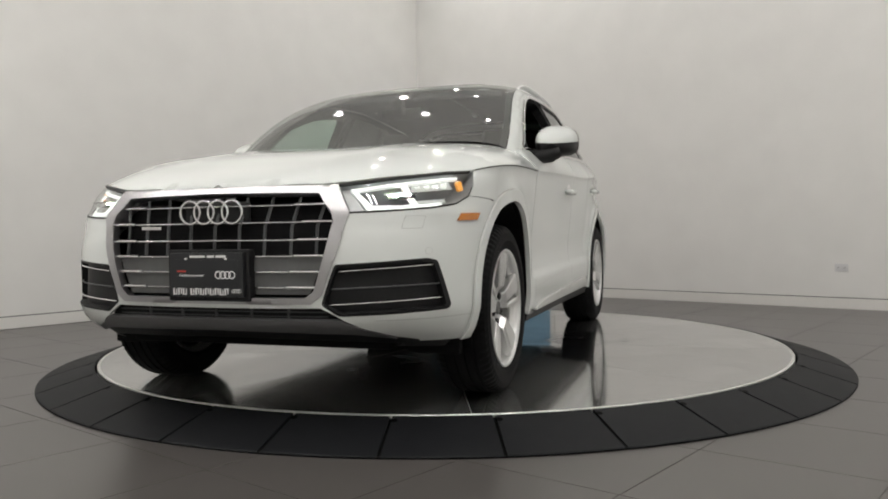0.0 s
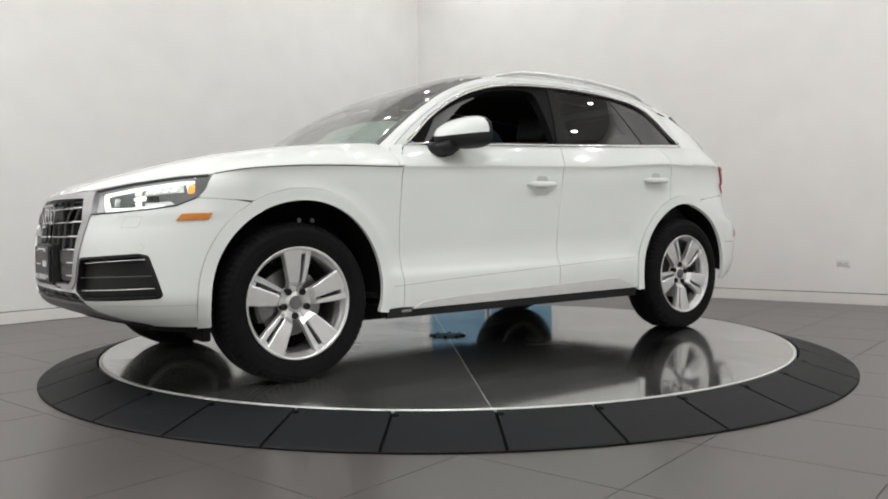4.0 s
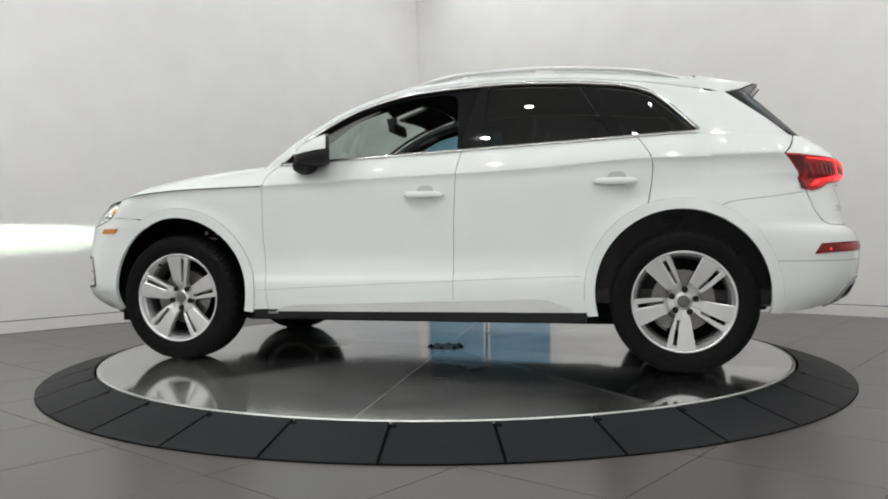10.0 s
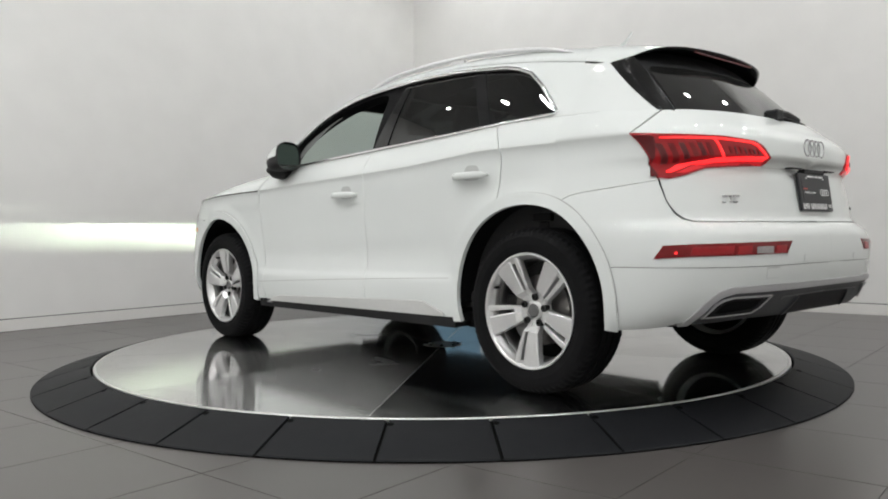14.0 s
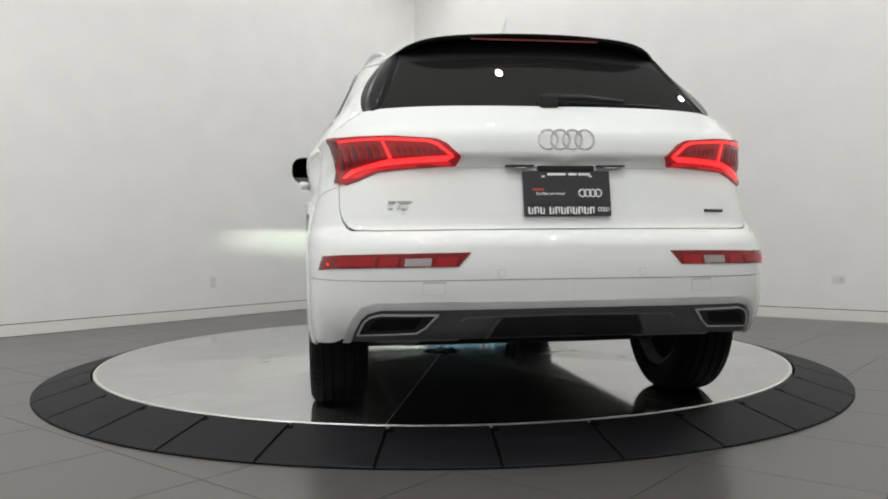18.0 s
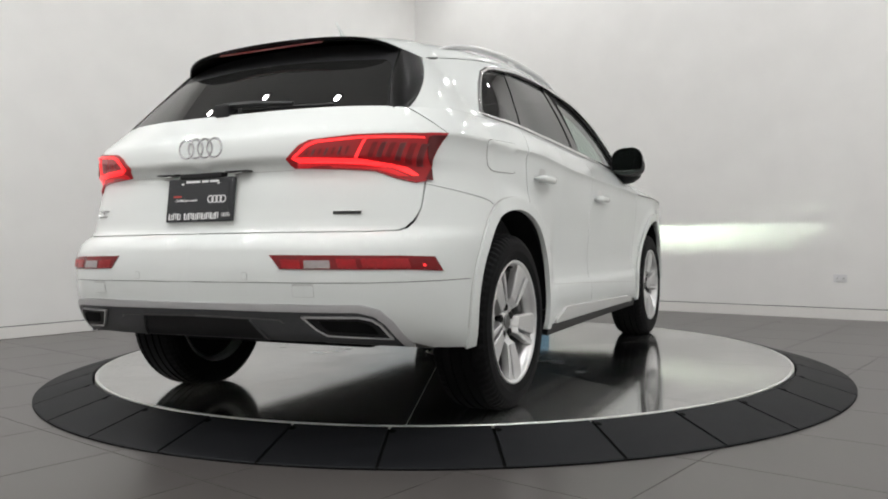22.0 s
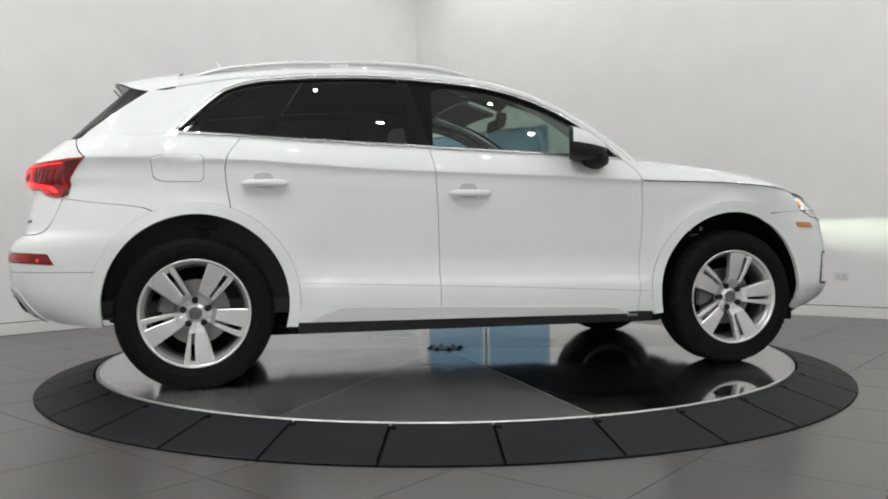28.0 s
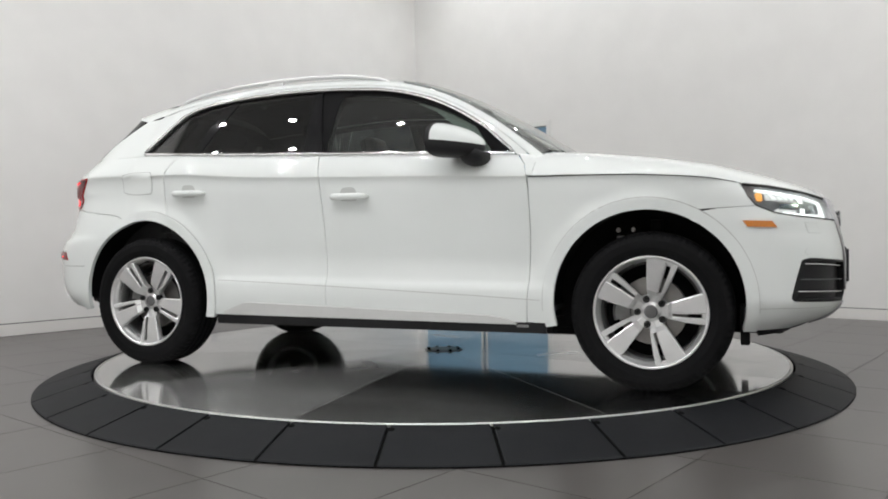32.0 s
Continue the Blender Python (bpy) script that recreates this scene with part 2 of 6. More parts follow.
# ---- ceiling downlights ----
def downlight(m):
    d = tagged(new("downlight"), "round ceiling downlight with a black ring and glowing dome", "ceiling lamp", group="ceiling downlights")
    d.matrix_world = m
    part("trim_ring", lathe(bmesh.new(), [(0.047, 0.0), (0.047, -0.01), (0.070, -0.014), (0.073, 0.0)], 32), M_LAMP_RING, d)
    part("diffuser", lathe(bmesh.new(), [(0.0, -0.036), (0.030, -0.034), (0.042, -0.026), (0.046, -0.014), (0.046, -0.004)], 24), M_LAMP_GLOW, d, "glowing white domed diffuser")
    return d


first_lamp = downlight(ROOM @ pose(*LAMP_SPOTS[0], CEIL_Z))
for a, b in LAMP_SPOTS[1:]:
    copy_thing(first_lamp, ROOM @ pose(a, b, CEIL_Z))


# ---- turntable ----
DISC_R, RING_R, RING_DROP = 2.027, 2.319, 0.076
RING_IN = DISC_R + 0.012
JOINTS = 33


def brushed(name, rough, tone, veil):
    """Brushed steel, its grain along the plate's own length, with smudges and a duller share that scatters widely."""
    m, n, l, p = material(name)
    p.inputs["Metallic"].default_value = 1.0
    tc, mp, fine, broad = n.new("ShaderNodeTexCoord"), n.new("ShaderNodeMapping"), n.new("ShaderNodeTexNoise"), n.new("ShaderNodeTexNoise")
    l.new(tc.outputs["UV"], mp.inputs["Vector"])
    mp.inputs["Scale"].default_value = (90, 1.5, 1)
    l.new(mp.outputs[0], fine.inputs["Vector"])
    fine.inputs["Scale"].default_value = 1.0
    l.new(tc.outputs["Object"], broad.inputs["Vector"])
    broad.inputs["Scale"].default_value, broad.inputs["Detail"].default_value = 1.6, 1
    mr, cr = n.new("ShaderNodeMapRange"), n.new("ShaderNodeMix")
    mr.inputs["From Min"].default_value, mr.inputs["From Max"].default_value = 0.3, 0.7
    mr.inputs["To Min"].default_value, mr.inputs["To Max"].default_value = rough * 0.95, rough * 1.07
    l.new(broad.outputs["Fac"], mr.inputs["Value"])
    l.new(mr.outputs[0], p.inputs["Roughness"])
    cr.data_type = "RGBA"
    cr.inputs["A"].default_value = (*[tone * 0.93] * 3, 1)
    cr.inputs["B"].default_value = (tone * 1.05, tone * 1.05, tone * 1.03, 1)
    l.new(fine.outputs["Fac"], cr.inputs["Factor"])
    l.new(cr.outputs["Result"], p.inputs["Base Color"])
    bp = n.new("ShaderNodeBump")
    bp.inputs["Strength"].default_value, bp.inputs["Distance"].default_value = 0.002, 0.001
    l.new(fine.outputs["Fac"], bp.inputs["Height"])
    l.new(bp.outputs["Normal"], p.inputs["Normal"])
    p.inputs["Anisotropic"].default_value = 0.8
    tg = n.new("ShaderNodeTangent")
    tg.direction_type, tg.uv_map = "UV_MAP", "grain"
    l.new(tg.outputs[0], p.inputs["Tangent"])
    dull, mix, sm, sr = n.new("ShaderNodeBsdfPrincipled"), n.new("ShaderNodeMixShader"), n.new("ShaderNodeTexNoise"), n.new("ShaderNodeMapRange")
    dull.inputs["Metallic"].default_value, dull.inputs["Roughness"].default_value, dull.inputs["Anisotropic"].default_value = 1.0, 0.32, 0.95
    l.new(tg.outputs[0], dull.inputs["Tangent"])
    l.new(cr.outputs["Result"], dull.inputs["Base Color"])
    l.new(bp.outputs["Normal"], dull.inputs["Normal"])
    sm.inputs["Scale"].default_value, sm.inputs["Detail"].default_value, sm.inputs["Distortion"].default_value = 2.2, 4, 1.0
    l.new(tc.outputs["Object"], sm.inputs["Vector"])
    l.new(sm.outputs["Fac"], sr.inputs["Value"])
    sr.inputs["From Min"].default_value, sr.inputs["From Max"].default_value = 0.3, 0.7
    sr.inputs["To Min"].default_value, sr.inputs["To Max"].default_value = veil * 0.75, veil * 1.3
    l.new(sr.outputs[0], mix.inputs[0])
    l.new(p.outputs[0], mix.inputs[1])
    l.new(dull.outputs[0], mix.inputs[2])
    l.new(mix.outputs[0], n["Material Output"].inputs["Surface"])
    return m


M_PLATES = [brushed("brushed_steel_fine", 0.07, 0.66, 0.17), brushed("brushed_steel_coarse", 0.09, 0.69, 0.21), brushed("brushed_steel_worn", 0.07, 0.62, 0.15)]


LAY_C, LAY_S = math.cos(math.radians(34)), math.sin(math.radians(34))


def turntable():
    t = tagged(new("turntable"), "round brushed steel turntable disc made of ten wedge plates", "turntable")
    part("drum", lathe(bmesh.new(), [(0.0, -0.0012), (DISC_R - 0.016, -0.0012), (DISC_R - 0.016, -0.07)], 180), M_STEEL_EDGE, t, "steel disc edge")
    part("edge_band", lathe(bmesh.new(), [(DISC_R - 0.0155, -0.06), (DISC_R - 0.0155, -0.0015), (DISC_R - 0.014, 0.0005), (DISC_R - 0.002, 0.0005), (DISC_R, -0.002), (DISC_R, -0.06)], 180), M_STEEL_EDGE, t, "bright steel rim band")
    half = math.radians(18)
    for i in range(10):
        bm = bmesh.new()
        g, r1 = 0.0015, DISC_R - 0.017
        pts = [(0.125, -half * 0.98), (0.125, half * 0.98)]
        arc = [(r1, half - 2 * half * k / 24) for k in range(25)]
        ring = []
        for r, a in pts + arc:
            y = r * math.sin(a)
            lim = r * math.cos(a) * math.tan(half) - g / math.cos(half)
            ring.append((r * math.cos(a), max(-lim, min(lim, y))))
        top = [bm.verts.new((x, y, 0.0)) for x, y in ring]
        low = [bm.verts.new((x, y, -0.0075)) for x, y in ring]
        f = bm.faces.new(top)
        for k in range(len(ring)):
            bm.faces.new((top[k], low[k], low[(k + 1) % len(ring)], top[(k + 1) % len(ring)]))
        bmesh.ops.recalc_face_normals(bm, faces=bm.faces)
        uv = bm.loops.layers.uv.new("grain")
        for fc in bm.faces:
            for lp in fc.loops:
                x, y = lp.vert.co.x, lp.vert.co.y
                lp[uv].uv = (x * LAY_C + y * LAY_S + lp.vert.co.z, y * LAY_C - x * LAY_S)
        p = part("wedge_plate", bm, M_PLATES[(0, 1, 0, 2, 0, 1, 2, 0, 1, 2)[i]], t, "brushed steel wedge plate")
        p.matrix_local = pose(0, 0, 0, 0, 0, 57.5 + 18 + 36 * i)
    hub = part("hub_cover", lathe(bmesh.new(), [(0.0, 0.004), (0.095, 0.004), (0.118, 0.002), (0.122, -0.004)], 48), M_STEEL_EDGE, t, "round steel hub cover")
    for k in range(8):
        a = k * math.pi / 4
        b = lathe(bmesh.new(), [(0.0, 0.012), (0.010, 0.012), (0.012, 0.004)], 6, m=Matrix.Translation((0.1 * math.cos(a), 0.1 * math.sin(a), 0)))
        part("bolt", b, M_RUBBER_DARK, hub, "dark bolt head")
    return t


table = turntable()


def ramp_ring():
    r = tagged(new("ramp_ring"), "dark rubber ramp ring of wedge tiles round the turntable", "ramp ring")
    part("underlay", lathe(bmesh.new(), [(RING_IN, FLOOR_Z), (RING_IN, -0.010), (RING_R - 0.004, -RING_DROP - 0.004), (RING_R - 0.004, FLOOR_Z)], 180), M_RUBBER_DARK, r, "black underlay seen in the joints")
    da = 2 * math.pi / JOINTS
    bm = bmesh.new()
    gap, n = 0.0065, 6
    rows = []
    for rad, z in ((RING_IN, -0.02), (RING_IN, -0.003), (RING_IN + 0.004, 0.0), (RING_R - 0.006, -RING_DROP + 0.001), (RING_R, -RING_DROP - 0.003), (RING_R, FLOOR_Z)):
        g = gap / rad
        rows.append([bm.verts.new((rad * math.cos(a), rad * math.sin(a), z)) for a in [g + (da - 2 * g) * k / n for k in range(n + 1)]])
    for i in range(len(rows) - 1):
        for k in range(n):
            bm.faces.new((rows[i][k], rows[i][k + 1], rows[i + 1][k + 1], rows[i + 1][k]))
    for k in (0, n):
        f = [rw[k] for rw in rows]
        bm.faces.new(f)
    bmesh.ops.recalc_face_normals(bm, faces=bm.faces)
    part("skirt", lathe(bmesh.new(), [(RING_R + 0.001, FLOOR_Z), (RING_R + 0.001, -RING_DROP - 0.0035)], 180), M_RUBBER_DARK, r, "black outer edge")
    first = part("ramp_tile", bm, M_RUBBER, r)
    first.matrix_local = pose(0, 0, 0, 0, 0, JOINT_A0)
    hole_me = lathe(bmesh.new(), [(0.0, 0.0012), (0.013, 0.0012), (0.015, 0.0)], 12)
    hole = part("plug", hole_me, M_RUBBER_DARK, first)
    slope = math.degrees(math.atan2(RING_DROP, RING_R - RING_IN))
    rr = RING_IN + 0.035
    a = da * 0.04
    hole.matrix_local = pose(rr * math.cos(a), rr * math.sin(a), -0.035 * RING_DROP / (RING_R - RING_IN), 0, slope, math.degrees(a))
    for i in range(1, JOINTS):
        o = first.copy()
        scene.collection.objects.link(o)
        o.matrix_local = pose(0, 0, 0, 0, 0, JOINT_A0 + 360 / JOINTS * i)
        h = hole.copy()
        scene.collection.objects.link(h)
        h.parent = o
    return r


JOINT_A0 = -85.0
ramp_ring()

# ---- the car: materials ----
def car_paint():
    m, n, l, p = material("white_car_paint")
    p.inputs["Base Color"].default_value = (0.80, 0.81, 0.80, 1)
    p.inputs["Roughness"].default_value = 0.6
    p.inputs["Specular IOR Level"].default_value = 0.1
    p.inputs["Coat Weight"].default_value, p.inputs["Coat Roughness"].default_value = 1.0, 0.045
    tc, nz, bp = n.new("ShaderNodeTexCoord"), n.new("ShaderNodeTexNoise"), n.new("ShaderNodeBump")
    nz.inputs["Scale"].default_value, nz.inputs["Detail"].default_value = 420, 2
    l.new(tc.outputs["Object"], nz.inputs["Vector"])
    l.new(nz.outputs["Fac"], bp.inputs["Height"])
    bp.inputs["Strength"].default_value, bp.inputs["Distance"].default_value = 0.004, 0.0004
    l.new(bp.outputs["Normal"], p.inputs["Coat Normal"])
    nb, mr, mx = n.new("ShaderNodeTexNoise"), n.new("ShaderNodeMapRange"), n.new("ShaderNodeMix")
    nb.inputs["Scale"].default_value, nb.inputs["Detail"].default_value = 1.6, 5
    l.new(tc.outputs["Object"], nb.inputs["Vector"])
    l.new(nb.outputs["Fac"], mr.inputs["Value"])
    mr.inputs["From Min"].default_value, mr.inputs["From Max"].default_value = 0.3, 0.7
    mx.data_type = "RGBA"
    mx.inputs["A"].default_value, mx.inputs["B"].default_value = (0.695, 0.722, 0.708, 1), (0.725, 0.75, 0.738, 1)
    l.new(mr.outputs[0], mx.inputs["Factor"])
    l.new(mx.outputs["Result"], p.inputs["Base Color"])
    return m


M_PAINT = car_paint()
M_GLOSS_BLACK = plain("gloss_black_trim", (0.008, 0.008, 0.009), 0.04)
M_SILL = plain("pale_sill_silver", (0.60, 0.60, 0.59), 0.40, 0.25, grain=0.04, grain_scale=40)
M_SEAL = plain("window_seal_rubber", (0.005, 0.005, 0.0055), 0.7, grain=0.15, grain_scale=60, spec=0.1)
M_BLADE = plain("blade_black", (0.006, 0.006, 0.006), 0.25, grain=0.1, spec=0.2)
M_BLACK = plain("black_plastic", (0.010, 0.010, 0.011), 0.5, grain=0.2, grain_scale=60, bump=0.1, bump_scale=600, spec=0.28)
M_UNDER = plain("underbody_black", (0.007, 0.007, 0.0075), 0.8, grain=0.3, grain_scale=12, spec=0.12)
M_CHROME = plain("chrome", (0.86, 0.86, 0.86), 0.10, 1.0)
M_FRAME = plain("satin_grille_silver", (0.46, 0.455, 0.47), 0.34, 1.0, grain=0.05, grain_scale=30)
M_BLANK = plain("grey_grille_blank", (0.105, 0.107, 0.108), 0.5, grain=0.1, grain_scale=40)
M_SATIN = plain("satin_aluminium_trim", (0.72, 0.72, 0.72), 0.42, 0.55, grain=0.05, grain_scale=30)
M_GREY_TRIM = plain("grey_diffuser_plastic", (0.065, 0.068, 0.072), 0.42, grain=0.12, grain_scale=40)
M_SKID = plain("grey_skid_paint", (0.16, 0.16, 0.165), 0.36, 0.5, grain=0.06)
M_TYRE = plain("tyre_rubber", (0.006, 0.006, 0.0065), 0.65, grain=0.25, grain_scale=30, bump=0.2, bump_scale=300, spec=0.09)
M_RIM = plain("silver_alloy", (0.70, 0.70, 0.70), 0.32, 0.75, grain=0.05, grain_scale=20)
M_RIM_DARK = plain("rim_barrel_grey", (0.16, 0.16, 0.16), 0.45, 0.7, grain=0.2, grain_scale=20)
M_DISC = plain("brake_disc_iron", (0.30, 0.29, 0.28), 0.4, 1.0, grain=0.15, grain_scale=25)
M_CALIPER = plain("brake_caliper_grey", (0.22, 0.22, 0.22), 0.5, 0.4, grain=0.2)
M_BOLT = plain("wheel_bolt_black", (0.010, 0.010, 0.010), 0.4, 0.2, grain=0.1)
# haze: diffuse white mixed in for the ceiling's grey reflection
M_GLASS_FRONT = glass("windscreen_glass", (0.72, 0.82, 0.76), ior=1.9, haze=0.14, rough=0.05)
M_GLASS_DOOR = glass("front_door_glass", (0.60, 0.74, 0.67), haze=0.03)
M_GLASS_REAR = glass("rear_privacy_glass", (0.045, 0.047, 0.05), ior=1.7, haze=0.014)
M_GLASS_DARK = glass("privacy_glass", (0.045, 0.047, 0.05), ior=1.6, haze=0.004)
M_LENS = glass("clear_lamp_lens", (0.97, 0.98, 0.98))
M_INTERIOR = plain("dark_interior_trim", (0.025, 0.025, 0.026), 0.7, grain=0.2, grain_scale=80, bump=0.2, bump_scale=500)
M_PALE_TRIM = plain("pale_grey_lining", (0.15, 0.155, 0.15), 0.8, grain=0.06, grain_scale=80)
M_HEADLINER = plain("dark_headliner_cloth", (0.035, 0.035, 0.036), 0.9, grain=0.2, grain_scale=90)
M_LEATHER = plain("black_leather", (0.02, 0.02, 0.021), 0.45, grain=0.2, grain_scale=60, bump=0.3, bump_scale=300)
M_LAMP_HOUSE = plain("lamp_housing_grey", (0.40, 0.41, 0.42), 0.30, 0.3, grain=0.1)
M_LAMP_CHROME = plain("lamp_reflector", (0.80, 0.82, 0.83), 0.34, 1.0, grain=0.03)
M_DRL = glowing("daylight_strip", (0.92, 1.0, 0.97), 0.85, (0.8, 0.8, 0.8))
M_BEAM = glowing("headlamp_beam", (0.80, 1.0, 0.76), 330000.0, (0.8, 0.8, 0.8))
# chamber and reflectors emit a little, in place of lamp light falling on them
M_CELL_GLOW = glowing("chamber_added_glow", (0.92, 1.0, 0.96), 0.13, (0.55, 0.56, 0.56))
M_CUP_GLOW = glowing("reflector_added_glow", (0.92, 1.0, 0.95), 0.40, (0.7, 0.7, 0.7))
M_AMBER_GLOW = glowing("amber_lamp_glow", (1.0, 0.42, 0.06), 0.55, (0.55, 0.25, 0.05))
M_AMBER = plain("amber_reflector", (0.62, 0.20, 0.02), 0.25, grain=0.1, grain_scale=90, coat=0.8)
M_RED_CELL = plain("red_prism_lens", (0.30, 0.006, 0.010), 0.3, grain=0.3, grain_scale=120, coat=0.2, spec=0.25)
M_RED_FIN = plain("dark_red_fin", (0.11, 0.004, 0.006), 0.3, grain=0.2, grain_scale=40)
M_RED_LENS = plain("red_lamp_lens", (0.17, 0.004, 0.006), 0.2, grain=0.15, grain_scale=30, coat=0.25, spec=0.3)
M_RED_DARK = plain("dark_red_lens", (0.095, 0.004, 0.006), 0.2, grain=0.15, grain_scale=30, coat=0.2, spec=0.3)
M_RED_GLOW = glowing("tail_lamp_glow", (1.0, 0.022, 0.026), 1.7, (0.6, 0.02, 0.02))
M_RED_SOFT = glowing("tail_lamp_soft_glow", (1.0, 0.02, 0.03), 0.30, (0.5, 0.012, 0.018))
M_TAIL = glowing("tail_lamp_body", (1.0, 0.012, 0.02), 0.10, (0.20, 0.005, 0.008))
M_BAND = plain("silver_band_paint", (0.56, 0.56, 0.57), 0.35, 0.4, grain=0.05, grain_scale=30)
M_REVERSE = plain("clear_reverse_lens", (0.30, 0.26, 0.26), 0.2, grain=0.2, grain_scale=90, coat=0.8)
M_MIRROR = plain("dimmed_mirror_glass", (0.11, 0.125, 0.12), 0.02, 1.0)
M_PLATE = plain("dealer_plate_black", (0.012, 0.013, 0.016), 0.4, grain=0.1)
M_INK = plain("white_print", (0.75, 0.75, 0.75), 0.5)
M_INK_RED = plain("red_print", (0.5, 0.05, 0.04), 0.5)
M_BADGE = plain("badge_chrome", (0.55, 0.55, 0.56), 0.18, 1.0)


# ---- the car: body surfaces. x ahead, y to its left, z up from the disc ----
def curve(*pts):
    """A smooth function through points, held level outside."""
    xs = np.array([p[0] for p in pts], float)
    ys = np.array([p[1] for p in pts], float)
    o = np.argsort(xs)
    xs, ys = xs[o], ys[o]
    d = np.diff(ys) / np.diff(xs)
    k = np.zeros(len(xs))
    for i in range(1, len(xs) - 1):
        if d[i - 1] * d[i] > 0:
            k[i] = 2 * d[i - 1] * d[i] / (d[i - 1] + d[i])
    k[0], k[-1] = d[0], d[-1]

    def f(x):
        x = np.clip(np.asarray(x, float), xs[0], xs[-1])
        i = np.clip(np.searchsorted(xs, x) - 1, 0, len(xs) - 2)
        h = xs[i + 1] - xs[i]
        t = (x - xs[i]) / h
        return ((2 * t ** 3 - 3 * t ** 2 + 1) * ys[i] + (t ** 3 - 2 * t ** 2 + t) * h * k[i]
                + (-2 * t ** 3 + 3 * t ** 2) * ys[i + 1] + (t ** 3 - t ** 2) * h * k[i + 1])
    return f


XF, XR = 1.6, -1.55
ARCH_F, ARCH_R, ARCH_Z, ARCH_RAD, LIP_RAD = 1.393, -1.398, 0.400, 0.422, 0.474
LF, LS, LR = 1.25, XF - XR, 1.30
crease = curve((1.6, 0.9635), (1.47, 0.974), (1.32, 0.982), (1.0, 0.989), (0.85, 0.991), (0.41, 1.009), (-0.19, 1.026), (-0.64, 1.041), (-0.93, 1.060), (-1.17, 1.075), (-1.55, 1.081))
belt = curve((1.0, 1.085), (0.787, 1.105), (0.45, 1.119), (0.114, 1.133), (-0.251, 1.147), (-0.646, 1.163), (-0.949, 1.177), (-1.418, 1.203), (-1.7, 1.200), (-2.0, 1.188))
belt_half = curve((1.0, 0.80), (0.8, 0.83), (0.4, 0.858), (0.0, 0.868), (-0.7, 0.864), (-1.2, 0.843), (-1.55, 0.790))
flank = curve((-0.2, 0.880), (-0.02, 0.900), (0.05, 0.913), (0.17, 0.9235), (0.215, 0.9225), (0.285, 0.9015), (0.38, 0.8960), (0.55, 0.907), (0.8, 0.926), (0.88, 0.9315), (0.95, 0.9345), (0.98, 0.9385), (1.0, 0.945))
flank_ends = curve((-0.2, 0.880), (-0.02, 0.900), (0.05, 0.908), (0.17, 0.912), (0.30, 0.912), (0.45, 0.912), (0.55, 0.914), (0.8, 0.926), (0.88, 0.9315), (0.95, 0.9345), (0.98, 0.9385), (1.0, 0.945))
back_taper = curve((-0.8, 1.0), (-1.1, 0.988), (-1.55, 0.919))
swell = curve((1.6, 0.990), (1.35, 1.0), (0.8, 0.985), (0.0, 0.982), (-0.8, 0.987), (-1.4, 1.0), (-1.55, 0.998))
nose = curve((0.22, 2.01), (0.27, 2.110), (0.30, 2.16), (0.33, 2.213), (0.37, 2.250), (0.40, 2.260), (0.44, 2.265), (0.50, 2.269), (0.60, 2.274), (0.72, 2.264), (0.80, 2.243), (0.86, 2.215), (0.90, 2.170), (0.945, 2.07))
tail = curve((0.28, -2.12), (0.34, -2.23), (0.40, -2.285), (0.48, -2.320), (0.60, -2.333), (0.68, -2.328), (0.715, -2.31), (0.74, -2.275), (0.80, -2.262), (0.90, -2.245), (0.945, -2.232), (0.958, -2.230), (0.984, -2.260), (0.995, -2.263), (1.03, -2.262), (1.07, -2.252), (1.10, -2.225), (1.14, -2.17), (1.19, -2.108))

nose_power = curve((0.28, 2.85), (0.33, 3.05), (0.42, 3.15), (0.50, 3.05), (0.60, 2.95), (0.67, 2.85), (0.735, 2.7), (0.765, 2.7), (0.80, 2.55), (0.85, 2.38), (0.93, 2.1))
tail_power = curve((0.28, 3.2), (0.40, 3.5), (0.60, 3.5), (0.70, 3.3), (0.76, 3.0), (1.20, 3.0))


def side_half(x, z):
    """Half the body's width at a place along the flank."""
    x, z = np.asarray(x, float), np.asarray(z, float)
    zc, zb = crease(x), belt(x)
    g = np.clip((z - 0.66) / 0.38, 0, 1)
    taper = 1 - (1 - back_taper(x)) * g * g * (3 - 2 * g)
    k = (z - 0.30) / (zc - 0.30)
    w = np.clip((np.abs(x) - 0.84) / 0.14, 0, 1)
    w = w * w * (3 - 2 * w)
    low = (flank(k) * (1 - w) + flank_ends(k) * w) * swell(x) * taper
    t = np.clip((z - zc) / (zb - zc), 0, 1.3)
    top = flank(1.0) * swell(x) * back_taper(x)
    high = top - (top - belt_half(x)) * (0.35 * t + 0.65 * t ** 1.6)
    tuck = 0.032 * np.clip((x - 1.40) / (XF - 1.40), 0, 1) * np.clip((0.42 - z) / 0.15, 0, 1.2) ** 1.3
    flare = 0.0
    for cx, ends in ((ARCH_F, (1.58 - x) / 0.12), (ARCH_R, (x + 1.54) / 0.10)):
        f = np.clip(1 - (np.hypot(x - cx, z - ARCH_Z) - LIP_RAD) / 0.065, 0, 1)
        flare = flare + 0.010 * f * f * np.clip((z - 0.50) / 0.25, 0, 1) * np.clip(ends, 0, 1)
    return np.where(z <= zc, low, high) - tuck + flare


def front_power(z):
    z = np.asarray(z, float)
    return nose_power(z)


